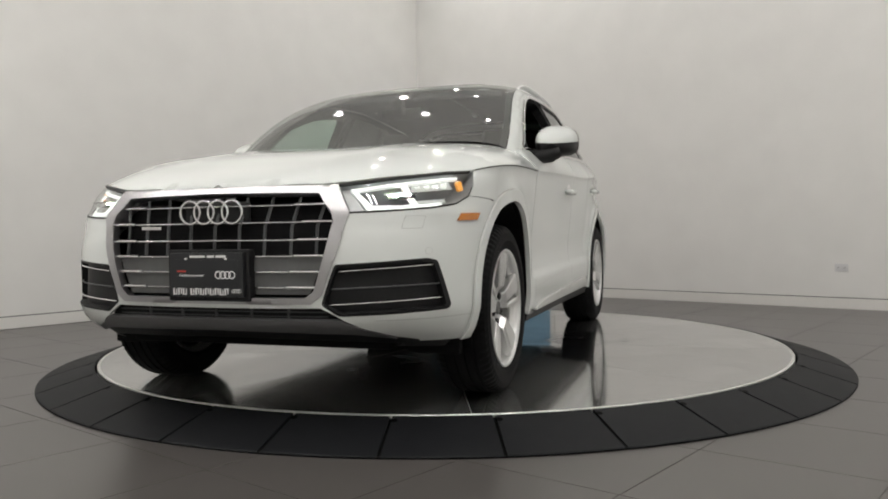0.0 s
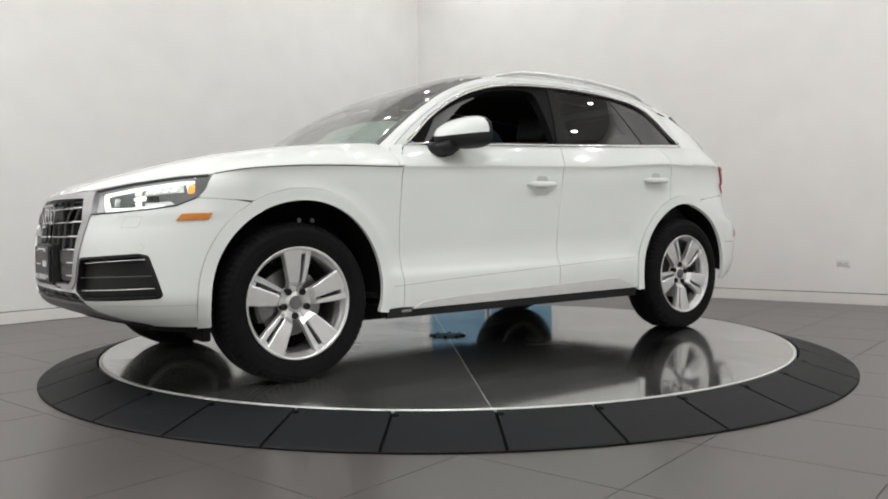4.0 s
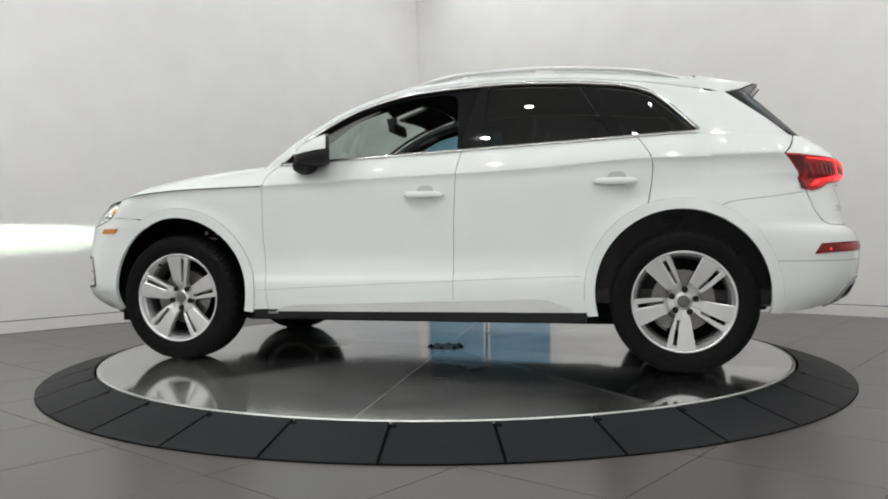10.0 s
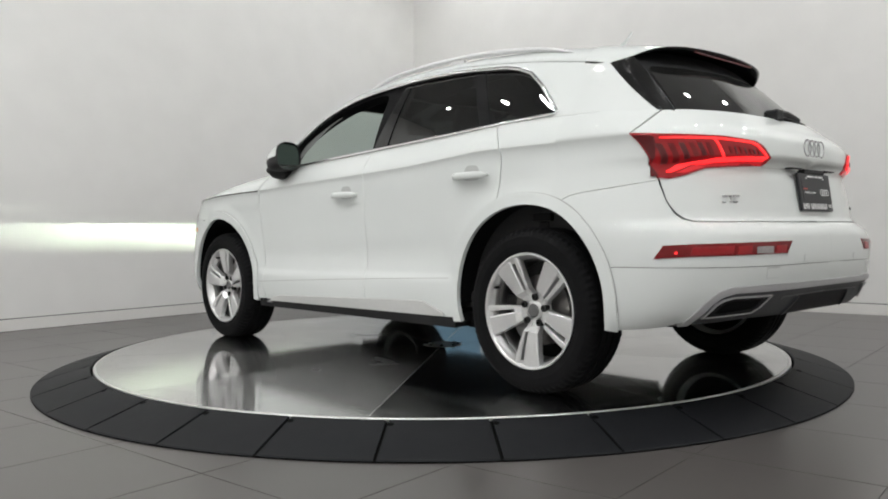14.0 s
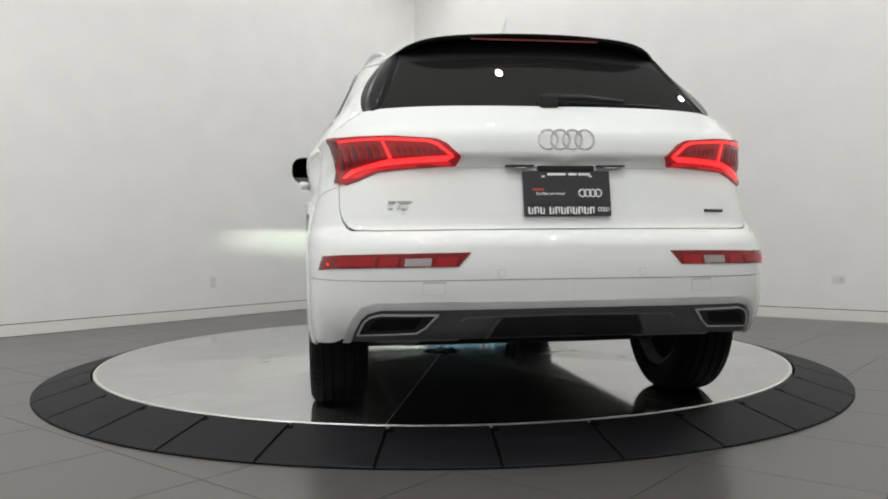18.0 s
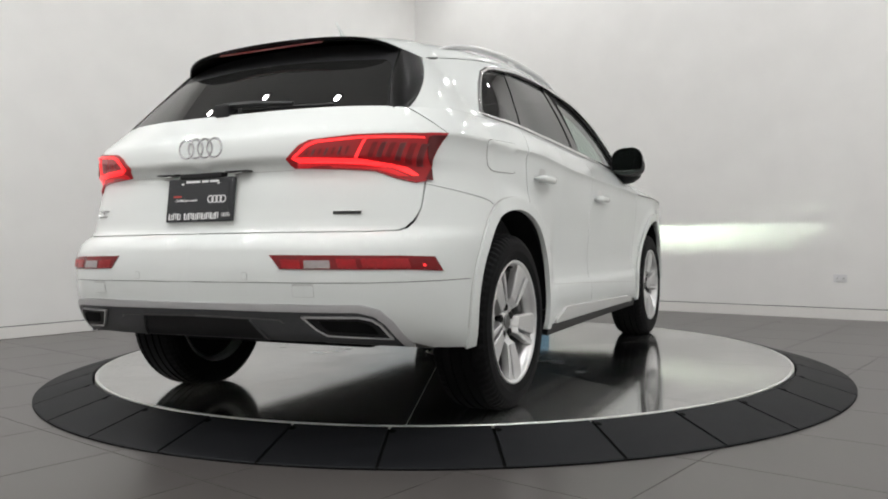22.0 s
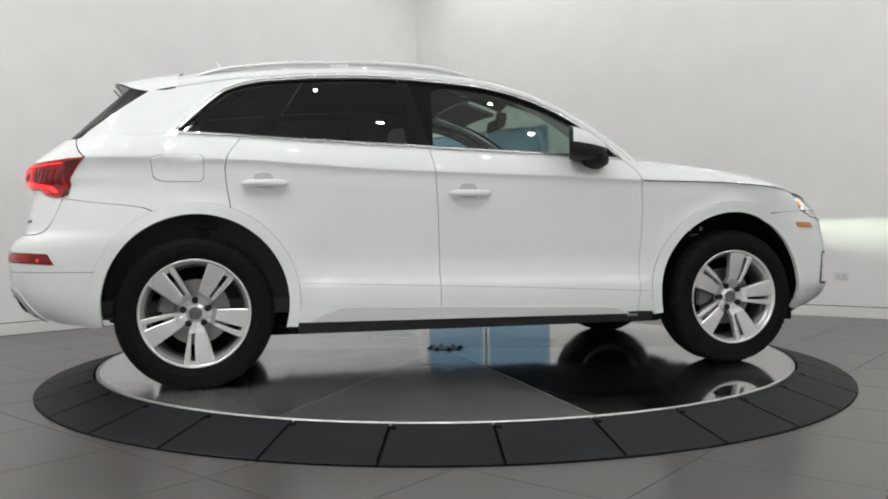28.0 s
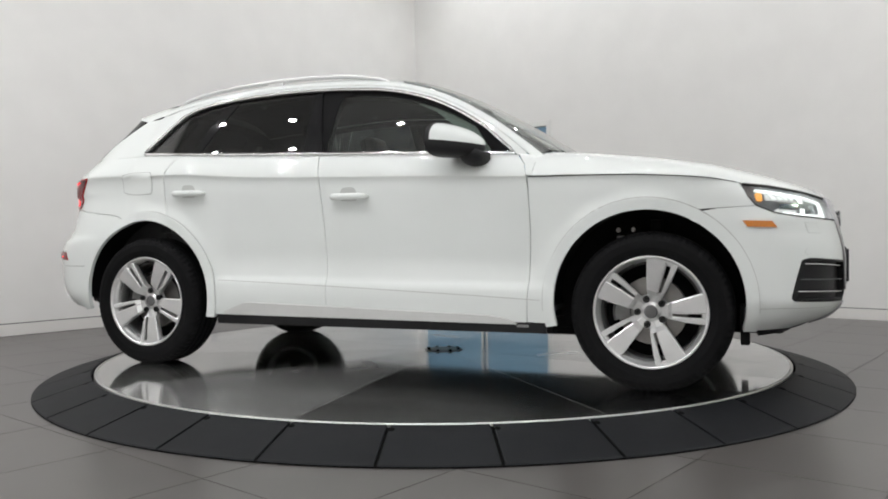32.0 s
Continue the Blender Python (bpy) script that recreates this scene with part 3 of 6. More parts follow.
def shell(u, z):
    """The body's lower shell: u runs from the middle of the nose round the left flank to the middle of the tail."""
    u, z = np.asarray(u, float), np.asarray(z, float)
    x, y = np.empty(u.shape), np.empty(u.shape)
    f, r = u < LF, u > LF + LS
    s = ~f & ~r
    a = np.clip(u[f] / LF, 0, 1) * math.pi / 2
    n = front_power(z[f])
    x[f] = XF + (nose(z[f]) - XF) * np.cos(a) ** (2 / n)
    y[f] = side_half(np.full(a.shape, XF), z[f]) * np.sin(a) ** (2 / n)
    x[s] = XF - (u[s] - LF)
    y[s] = side_half(x[s], z[s])
    a = (1 - np.clip((u[r] - LF - LS) / LR, 0, 1)) * math.pi / 2
    n = tail_power(z[r])
    x[r] = XR + (tail(z[r]) - XR) * np.cos(a) ** (2 / n)
    y[r] = side_half(np.full(a.shape, XR), z[r]) * np.sin(a) ** (2 / n)
    return np.stack([x, y, z], -1)


def ux(x, z):
    """The shell's u at a place given by x and height."""
    if x > XF:
        c = ((x - XF) / (float(nose(z)) - XF)) ** (float(front_power(z)) / 2)
        return LF * math.acos(min(1, c)) / (math.pi / 2)
    if x < XR:
        c = ((x - XR) / (float(tail(z)) - XR)) ** (float(tail_power(z)) / 2)
        return LF + LS + LR * (1 - math.acos(min(1, c)) / (math.pi / 2))
    return LF + XF - x


def uf(y, z):
    """The same on the nose, given by y."""
    return LF * math.asin(min(1, (y / float(side_half(XF, z))) ** (float(front_power(z)) / 2))) / (math.pi / 2)


def ur(y, z):
    """The same on the tail, given by y."""
    return LF + LS + LR * (1 - math.asin(min(1, (y / float(side_half(XR, z))) ** (float(tail_power(z)) / 2))) / (math.pi / 2))


def SX(*pts):
    return [(ux(x, z), z) for x, z in pts]


def SF(*pts):
    return [(uf(y, z), z) for y, z in pts]


def SR(*pts):
    return [(ur(y, z), z) for y, z in pts]


lean_in = curve((1.0, 0.28), (0.8, 0.30), (0.0, 0.34), (-0.8, 0.37), (-1.2, 0.475), (-1.6, 0.70), (-2.0, 0.78))


def cabin_half(x, z):
    """Half the cabin's width at the windows' height."""
    x, z = np.asarray(x, float), np.asarray(z, float)
    a = np.clip((XR - x) / (2.108 + XR), 0, 0.98)
    base = np.where(x < XR, 0.790 * (1 - a ** 3) ** (1 / 3), belt_half(x))
    d = z - belt(x)
    return base - lean_in(x) * d - 0.36 * d * np.abs(d)


def cabin(x, z):
    x, z = np.asarray(x, float), np.asarray(z, float)
    return np.stack([x, cabin_half(x, z), z], -1)


eave = curve((1.0, 0.96), (0.90, 1.050), (0.83, 1.112), (0.72, 1.205), (0.586, 1.300), (0.428, 1.392), (0.271, 1.458), (0.114, 1.502), (-0.04, 1.527), (-0.26, 1.543), (-0.5, 1.551), (-0.82, 1.540), (-1.0, 1.524), (-1.2, 1.504), (-1.4, 1.478), (-1.6, 1.447), (-1.85, 1.40))
ridge = curve((1.06, 1.085), (0.943, 1.166), (0.778, 1.276), (0.613, 1.378), (0.448, 1.466), (0.284, 1.535), (0.121, 1.585), (-0.04, 1.611), (-0.3, 1.636), (-0.55, 1.641), (-0.9, 1.632), (-1.2, 1.612), (-1.5, 1.580), (-1.70, 1.548), (-1.85, 1.520))


def roof_z(x, y):
    x, y = np.asarray(x, float), np.asarray(y, float)
    e = eave(x)
    t = np.clip(np.abs(y) / cabin_half(x, e), 0, 1)
    return e + (ridge(x) - e) * (1 - t ** 3.6) ** 0.62


def roof(x, y):
    return np.stack([np.asarray(x, float), np.asarray(y, float), roof_z(x, y)], -1)


hood_mid = curve((2.25, 0.862), (2.2, 0.885), (2.1, 0.927), (1.956, 0.975), (1.788, 1.022), (1.62, 1.057), (1.287, 1.104), (0.954, 1.133), (0.80, 1.142))
hood_rim = curve((2.25, 0.868), (2.17, 0.873), (2.053, 0.898), (1.95, 0.9125), (1.892, 0.921), (1.806, 0.9285), (1.73, 0.9445), (1.66, 0.9565), (1.6, 0.9630), (1.47, 0.9735), (1.32, 0.9815), (1.0, 0.9885), (0.85, 0.9905))


def hood_half(x):
    x = np.asarray(x, float)
    z = hood_rim(x)
    c = np.clip((x - XF) / (nose(z) - XF), 0, 1)
    n = front_power(z)
    return np.where(x > XF, side_half(np.full(x.shape, XF), z) * (1 - c ** n) ** (1 / n), side_half(np.minimum(x, XF), z))


def hood(x, y):
    x, y = np.asarray(x, float), np.asarray(y, float)
    t = np.clip(np.abs(y) / np.maximum(hood_half(x), 1e-3), 0, 1)
    e, m = hood_rim(x), hood_mid(x)
    power = 0.055 * np.exp(-((np.abs(y) - 0.40) / 0.055) ** 2) * 0.10
    k = 4.5 + 3.5 * np.clip((1.8 - x) / 0.8, 0, 1)
    z = e + (m - e) * (1 - t ** k) ** 0.95 + power * np.clip((1.9 - x) * 2, 0, 1) * (x > 0.8)
    return np.stack([x, y, z], -1)


def hatch(y, z):
    """The sloping rear window's surface."""
    y, z = np.asarray(y, float), np.asarray(z, float)
    x = -2.102 + 1.10 * (z - 1.19) + 0.30 * y ** 2 - 0.2 * (z - 1.19) * (1.50 - z)
    return np.stack([x, y, z], -1)


# ---- the car: panels cut out of those surfaces ----
def resample(loop, step):
    out = []
    for i, p in enumerate(loop):
        q = loop[(i + 1) % len(loop)]
        n = max(1, int(math.hypot(q[0] - p[0], q[1] - p[1]) / step + 0.5))
        out += [(p[0] + (q[0] - p[0]) * k / n, p[1] + (q[1] - p[1]) * k / n) for k in range(n)]
    return out


def rounded(loop, r, n=4):
    """Rounds a loop's corners by r."""
    out = []
    for i, p in enumerate(loop):
        a, b, p = Vector(loop[i - 1]), Vector(loop[(i + 1) % len(loop)]), Vector(p)
        da, db = a - p, b - p
        k = min(r, da.length * 0.45, db.length * 0.45)
        s, e = p + da.normalized() * k, p + db.normalized() * k
        out += [tuple(s * (1 - t) ** 2 + p * 2 * t * (1 - t) + e * t ** 2) for t in [j / n for j in range(n + 1)]]
    return out


def inside(pts, loop):
    x, y = pts[:, 0], pts[:, 1]
    r = np.zeros(len(pts), bool)
    for i in range(len(loop)):
        (x0, y0), (x1, y1) = loop[i - 1], loop[i]
        if y0 != y1:
            r ^= ((y0 > y) != (y1 > y)) & (x < (x1 - x0) * (y - y0) / (y1 - y0) + x0)
    return r


def cut(loops, step, extra=()):
    """Triangles that fill a loop with holes, evenly."""
    loops = [resample(lp, step) for lp in loops]
    pts, edges = [], []
    for lp in loops:
        k = len(pts)
        pts += lp
        edges += [(k + i, k + (i + 1) % len(lp)) for i in range(len(lp))]
    rim = np.array(pts)
    lo, hi = rim.min(0), rim.max(0)
    gx, gy = np.meshgrid(np.arange(math.floor(lo[0] / step), hi[0] / step + 1) * step, np.arange(math.floor(lo[1] / step), hi[1] / step + 1) * step)
    g = np.stack([gx.ravel(), gy.ravel()], 1)
    ok = inside(g, loops[0])
    for lp in loops[1:]:
        ok &= ~inside(g, lp)
    g = g[ok]
    if len(g):
        dense = np.array(sum([resample(lp, step / 4) for lp in loops], []))
        far = np.array([np.min((dense[:, 0] - p[0]) ** 2 + (dense[:, 1] - p[1]) ** 2) for p in g]) > (0.5 * step) ** 2
        g = g[far]
    if len(extra):
        ex = np.array(extra)
        ok = inside(ex, loops[0])
        dense = np.array(sum([resample(lp, step / 4) for lp in loops], []))
        ok &= np.array([np.min((dense[:, 0] - p[0]) ** 2 + (dense[:, 1] - p[1]) ** 2) for p in ex]) > (0.25 * step) ** 2
        ex = ex[ok]
        if len(g) and len(ex):
            g = g[np.array([np.min((ex[:, 0] - p[0]) ** 2 + (ex[:, 1] - p[1]) ** 2) for p in g]) > (0.45 * step) ** 2]
            g = np.concatenate([g, ex])
    co, _, tri, *_ = delaunay_2d_cdt([Vector(p) for p in pts] + [Vector(p) for p in g.tolist()], edges, [], 0, 1e-6)
    co = np.array([tuple(c) for c in co])
    tri = np.array([t for t in tri if len(t) == 3])
    mid = co[tri].mean(1)
    ok = inside(mid, loops[0])
    for lp in loops[1:]:
        ok &= ~inside(mid, lp)
    return co, tri[ok]


def skin(loops, fn, step=0.03, fold=0.014, lift=0.0, flip=False, mirror=False, extra=()):
    """Vertices and faces of a panel on a surface, with its edges folded inwards."""
    co, tri = cut(loops, step, extra)
    p = fn(co[:, 0], co[:, 1])
    e = 1e-3
    du = fn(co[:, 0] + e, co[:, 1]) - fn(co[:, 0] - e, co[:, 1])
    dv = fn(co[:, 0], co[:, 1] + e) - fn(co[:, 0], co[:, 1] - e)
    n = np.cross(du, dv)
    n /= np.maximum(np.linalg.norm(n, axis=1), 1e-12)[:, None]
    if flip:
        n = -n
        tri = tri[:, ::-1]
    a, b, c = co[tri[0][0]], co[tri[0][1]], co[tri[0][2]]
    area = (b[0] - a[0]) * (c[1] - a[1]) - (b[1] - a[1]) * (c[0] - a[0])
    if (area < 0) != flip:
        tri = tri[:, ::-1]
    p = p + n * lift
    verts, faces = [tuple(v) for v in p], [tuple(int(i) for i in t) for t in tri]
    normals = [tuple(v) for v in n]
    if fold:
        seen = {}
        for t in faces:
            for i in range(3):
                k = (t[i], t[(i + 1) % 3])
                if (k[1], k[0]) in seen:
                    del seen[(k[1], k[0])]
                else:
                    seen[k] = 1
        top, low = {}, {}
        for i, j in seen:
            for v in (i, j):
                if v not in top:
                    top[v] = len(verts)
                    verts.append(tuple(p[v]))
                    low[v] = len(verts)
                    verts.append(tuple(p[v] - n[v] * fold))
                    normals += [(0, 0, 0), (0, 0, 0)]
            faces.append((top[j], top[i], low[i], low[j]))
    if mirror:
        verts = [(x, -y, z) for x, y, z in verts]
        faces = [f[::-1] for f in faces]
        normals = [(x, -y, z) for x, y, z in normals]
    return verts, faces, normals


def both(*args, **kw):
    """A panel and its mirror image joined in one mesh."""
    v, f, m = skin(*args, **kw)
    w, g, n = skin(*args, mirror=True, **kw)
    k = len(v)
    return v + w, f + [tuple(i + k for i in t) for t in g], m + n


def arc(cx, cz, r, a0, a1, n=14):
    return [(cx + r * math.cos(math.radians(a0 + (a1 - a0) * i / n)), cz + r * math.sin(math.radians(a0 + (a1 - a0) * i / n))) for i in range(n + 1)]


CAR_SEAT = (-0.012, -0.130, 0.0)
car = tagged(new("car"), "glossy white compact SUV with lit lamps on the turntable", "car")


def panel(name, loops, fn, mat, label="", side=0, parent=None, **kw):
    """Links a panel on the left (1), on the right (-1) or joined over both sides (0)."""
    if side == 0:
        v, f, n = both(loops, fn, **kw)
    else:
        v, f, n = skin(loops, fn, mirror=side < 0, **kw)
    ob = mesh_object(name, v, f, mat, parent or car, label)
    ob.data.normals_split_custom_set_from_vertices(n)
    return ob


def body_panels():
    crease_rows = [(LF + XF - x, float(crease(x)) + dz) for x in np.arange(-1.54, 1.59, 0.014) for dz in (-0.022, -0.010, -0.002, 0.002, 0.012)]
    crease_rows += [(LF + XF - x, 0.30 + k * (float(crease(x)) - 0.30)) for x in np.arange(-0.90, 0.84, 0.02) for k in (0.20, 0.218, 0.25, 0.283, 0.30)]
    lamp_low = SX((1.852, 0.8280), (1.93, 0.7960), (2.02, 0.7820)) + SF((0.66, 0.769), (0.531, 0.763))
    # nose: bumper skin with openings for grille, vents and lower grille
    vent = rounded(SF((0.441, 0.439), (0.491, 0.580), (0.778, 0.598), (0.804, 0.590), (0.821, 0.520), (0.840, 0.428), (0.832, 0.416), (0.500, 0.401)), 0.014)
    low_front = arc(ARCH_F, ARCH_Z, LIP_RAD - 0.034, 0, 65.7, 12)
    nose_loop = (SF((0.0, 0.425), (0.435, 0.428), (0.512, 0.384), (0.57, 0.352), (0.66, 0.316), (0.72, 0.298)) + SX((2.0, 0.290), (1.87, 0.284), *[(ARCH_F + LIP_RAD - 0.034, z) for z in (0.284, 0.30, 0.315, 0.33, 0.345, 0.36, 0.38)]) + SX(*low_front)
                 + SX((1.70, 0.8198)) + lamp_low + SF((0.514, 0.712), (0.494, 0.62), (0.441, 0.474), (0.400, 0.444), (0.0, 0.442)))
    panel("front_bumper", [nose_loop, vent], shell, M_PAINT, step=0.028, fold=0.018)
    panel("lower_grille_surround", [SF((0.0, 0.380), (0.518, 0.378), (0.438, 0.4275), (0.0, 0.4245))], shell, M_BLACK, "black mesh behind the lower intake", lift=-0.03, fold=0.0)
    panel("front_skid", [SF((0.0, 0.340), (0.52, 0.332), (0.66, 0.308), (0.655, 0.314), (0.565, 0.351), (0.505, 0.382), (0.0, 0.3845))], shell, M_SKID, "silver lower lip", lift=0.004, fold=0.02)
    panel("front_valance", [SF((0.0, 0.290), (0.50, 0.280), (0.66, 0.268)) + SX((2.0, 0.256), (1.87, 0.246), (1.87, 0.282), (2.0, 0.288)) + SF((0.68, 0.301), (0.50, 0.330), (0.0, 0.3395))], shell, M_BLACK, "black plastic valance", lift=-0.012, fold=0.03)
    for s in (1, -1):
        # fender
        top = SX((1.786, 0.9272), (1.73, 0.9420), (1.66, 0.9540), (1.6, 0.9605), (1.47, 0.9710), (1.32, 0.9790), (1.0, 0.9860), (0.856, 0.9880))
        loop = top + SX((0.8602, 0.885), (0.8642, 0.734), (0.8582, 0.583), (0.8412, 0.30)) + SX((ARCH_F - LIP_RAD + 0.02, 0.296)) + SX(*arc(ARCH_F, ARCH_Z, LIP_RAD - 0.02, 180, 66.2, 20)) + SX((1.70, 0.8222), (1.852, 0.8302), (1.820, 0.868))
        panel("front_fender", [loop], shell, M_PAINT, side=s, step=0.018)
        # front door
        loop = SX((0.850, 0.99), (0.857, 0.885), (0.861, 0.734), (0.855, 0.583), (0.838, 0.298), (-0.233, 0.298), (-0.233, 0.572), (-0.240, 0.782), (-0.256, 1.022), (-0.278, 1.1465),
                  (-0.05, 1.1385), (0.114, 1.1315), (0.45, 1.1175), (0.787, 1.1035), (0.832, 1.05))
        door = panel("front_door", [loop], shell, M_PAINT, side=s, step=0.02, extra=crease_rows)
        handle("door_handle", door, -0.084, 0.921, s)
        # rear door
        loop = (SX((-0.2593, 1.022), (-0.2433, 0.782), (-0.2363, 0.572), (-0.2363, 0.298), (-0.932, 0.298)) + SX(*arc(ARCH_R, ARCH_Z, LIP_RAD - 0.006, 0, 70, 16)) + SX((-1.258, 0.96), (-1.264, 1.04), (-1.250, 1.099), (-1.19, 1.189),
                (-0.949, 1.1755), (-0.646, 1.1615), (-0.2825, 1.147)))
        door = panel("rear_door", [loop], shell, M_PAINT, side=s, step=0.02, extra=crease_rows)
        handle("door_handle", door, -1.082, 0.966, s)
        # quarter panel under the windows
        loop = (SX((-1.195, 1.1895), (-1.255, 1.099), (-1.269, 1.04), (-1.262, 0.96), (-1.2445, 0.85)) + SX(*arc(ARCH_R, ARCH_Z, LIP_RAD - 0.03, 70, 112, 12)) + SX((-1.588, 0.8370), (-1.632, 0.8550), (-1.70, 0.8650), (-1.992, 0.9015), (-1.886, 1.089), (-1.945, 1.187), (-1.7, 1.199), (-1.418, 1.202)))
        quarter = panel("quarter_panel", [loop], shell, M_PAINT, side=s, step=0.02, extra=crease_rows)
        if s < 0:
            fuel = rounded(SX((-1.362, 0.975), (-1.362, 1.100), (-1.600, 1.100), (-1.585, 0.975)), 0.03)
            gap = rounded(SX((-1.3600, 0.9730), (-1.3600, 1.1020), (-1.6025, 1.1020), (-1.5870, 0.9730)), 0.03)
            panel("flap_gap", [gap], shell, M_SEAM, "fine gap round the flap", side=s, parent=quarter, lift=0.0008, fold=0.0, step=0.02)
            panel("fuel_flap", [fuel], shell, M_PAINT, "body-coloured fuel flap", side=s, parent=quarter, lift=0.0022, fold=0.003, step=0.02)
        # upper body side: pillar, cantrail and rear pillar round the windows
        dlo = window_line()
        rail = [(x, float(eave(x))) for x in np.linspace(0.825, -1.612, 46)]
        loop = [(0.832, 1.1035)] + rail + [(-1.622, 1.450), (-1.940, 1.184), (-1.7, 1.2005), (-1.418, 1.2035), (-0.646, 1.1635), (0.114, 1.1335), (0.787, 1.1055)]
        panel("upper_body_side", [loop, dlo], cabin, M_PAINT, side=s, step=0.025, fold=0.02, flip=True)
        lo = [(0.905, 0.407), (0.60, 0.424), (0.0, 0.452), (-0.60, 0.477), (-0.905, 0.488)]
        panel("cladding_seam", [SX(*lo) + SX(*[(x, z - 0.003) for x, z in lo[::-1]])], shell, M_GROOVE, "fine seam along the flank", side=s, lift=0.0008, fold=0.0, step=0.02)
        # wheel arch mouldings
        for cx, a0, a1 in ((ARCH_F, -14.2, 194.5), (ARCH_R, -14.5, 191.3)):
            outer, inner = arc(cx, ARCH_Z, LIP_RAD, a0, a1, 40), arc(cx, ARCH_Z, ARCH_RAD, a1 + 0.8, a0 - 1.5, 40)
            edge = arc(cx, ARCH_Z, LIP_RAD + 0.0035, a0 + 9, a1 - 9, 40) + arc(cx, ARCH_Z, LIP_RAD - 0.002, a1 - 9, a0 + 9, 40)
            panel("moulding_gap", [SX(*edge)], shell, M_GROOVE, "fine gap round the moulding", side=s, lift=0.0012, fold=0.0, step=0.015)
            panel("arch_moulding", [SX(*outer, *inner)], shell, M_PAINT, "body-coloured wheel arch moulding", side=s, lift=0.010, fold=0.022, step=0.02)
        # sill: satin blade over a black rocker
        panel("sill_blade", [SX((0.790, 0.290), (0.735, 0.318), (0.64, 0.330), (-0.68, 0.368), (-0.735, 0.366), (-0.865, 0.318), (-0.868, 0.302))], shell, M_SILL, "pale satin silver sill trim", side=s, lift=0.012, fold=0.02, step=0.02)
        panel("rocker", [SX((0.93, 0.245), (0.93, 0.296), (-0.93, 0.296), (-0.93, 0.245))], shell, M_BLACK, "black plastic rocker", side=s, lift=-0.006, fold=0.12, step=0.03)
    for s in (1, -1):
        panel("pillar_base", [SX((0.852, 0.994), (0.835, 1.05), (0.792, 1.106), (0.868, 1.097), (0.884, 1.06), (0.876, 0.9945))], shell, M_PAINT, "white panel at the pillar's foot", side=s, fold=0.012, step=0.015, lift=0.003)
    # hood
    xs = np.linspace(0.86, 2.19, 60)
    edge = [(x, float(hood_half(x)) - 0.002) for x in xs]
    back = [(1.055 - 0.23 * (y / 0.92) ** 2, y) for y in np.linspace(0.0, 0.90, 24)]
    front = [(2.209 - 0.12 * y ** 2, y) for y in np.linspace(float(hood_half(2.19)) - 0.01, 0.0, 12)]
    panel("hood", [back[:-1] + edge + front], hood, M_PAINT, "white hood with two raised lines", step=0.03, fold=0.02)
    for s in (1, -1):
        xs = np.linspace(1.775, 0.862, 34)
        lo = [(ux(x, float(hood_rim(x))), float(hood_rim(x)) - 0.0048) for x in xs]
        panel("hood_gap", [lo + [(u, z + 0.0042) for u, z in lo[::-1]]], shell, M_SEAM, "dark gap between hood and fender", side=s, lift=0.0010, fold=0.0, step=0.02)
    # black gap under the hood's front edge, over grille and lamps
    for s in (1, -1):
        line = SF((0.0, 0.8665), (0.25, 0.8675), (0.466, 0.8705), (0.55, 0.8815), (0.64, 0.8960)) + SX((1.892, 0.9200), (1.80, 0.9275))
        low = [(u, z - 0.0055) for u, z in line[::-1]]
        panel("hood_edge_gap", [line + low], shell, M_SEAM, "black gap under the hood's front edge", side=s, lift=0.0035, fold=0.012, step=0.012)
    # cowl between hood and windscreen
    cowl = [(0.93, 0.0), (0.90, 0.40), (0.80, 0.74), (0.84, 0.80), (0.98, 0.55), (1.06, 0.0)]
    panel("cowl", [cowl], lambda x, y: np.stack([x, y, hood(x, y)[..., 2] - 0.02], -1), M_BLACK, "black plastic cowl", fold=0.0)
    # roof and windscreen
    ws_top = [(0.19 - 0.11 * (y / 0.6) ** 2, y) for y in np.linspace(0.0, 0.60, 14)]
    ws_side = [(x, float(cabin_half(x, eave(x))) * 0.935) for x in np.linspace(0.09, 0.90, 28)]
    ws_low = [(0.985 - 0.083 * (y / 0.745) ** 2, y) for y in np.linspace(0.740, 0.0, 14)]
    wind = panel("windscreen", [ws_top + ws_side[1:] + ws_low], roof, M_GLASS_FRONT, "clear windscreen", step=0.03, fold=0.0)
    wind.visible_shadow = False
    for s in (1, -1):
        border = ws_side + [(x, y - 0.034) for x, y in ws_side[::-1]]
        panel("glass_border", [border], roof, M_BLACK, "black printed edge of the glass", side=s, parent=wind, step=0.025, fold=0.0, lift=-0.004)
    ed = [(x, float(cabin_half(x, eave(x))) - 0.0005) for x in np.linspace(0.90, -1.56, 74)]
    loop = [(0.194 - 0.11 * (y / 0.6) ** 2, y) for y in np.linspace(0.0, 0.60, 14)] + [(x, y + 0.004) for x, y in ws_side[1:]] + ed + [(-1.56, 0.56), (-1.50, 0.40), (-1.47, 0.0)]
    panel("roof", [loop], roof, M_PAINT, "white roof with dark glass sunroof", step=0.03, fold=0.015)
    panel("sunroof", [rounded([(0.05, 0.0), (0.05, 0.42), (-1.05, 0.42), (-1.05, 0.0)], 0.03)], roof, M_GLOSS_BLACK, "dark glass sunroof panel", step=0.05, fold=0.004, lift=0.002)
    # tail
    gate = (SR((0.0, 0.7365), (0.66, 0.7355)) + SX((-2.118, 0.7385), (-2.090, 0.748), (-2.060, 0.773), (-2.030, 0.815), (-1.997, 0.902), (-1.894, 1.089), (-1.953, 1.185)) + SR((0.62, 1.189), (0.0, 1.189)))
    panel("tailgate", [gate], shell, M_PAINT, "white tailgate with badges", step=0.028)
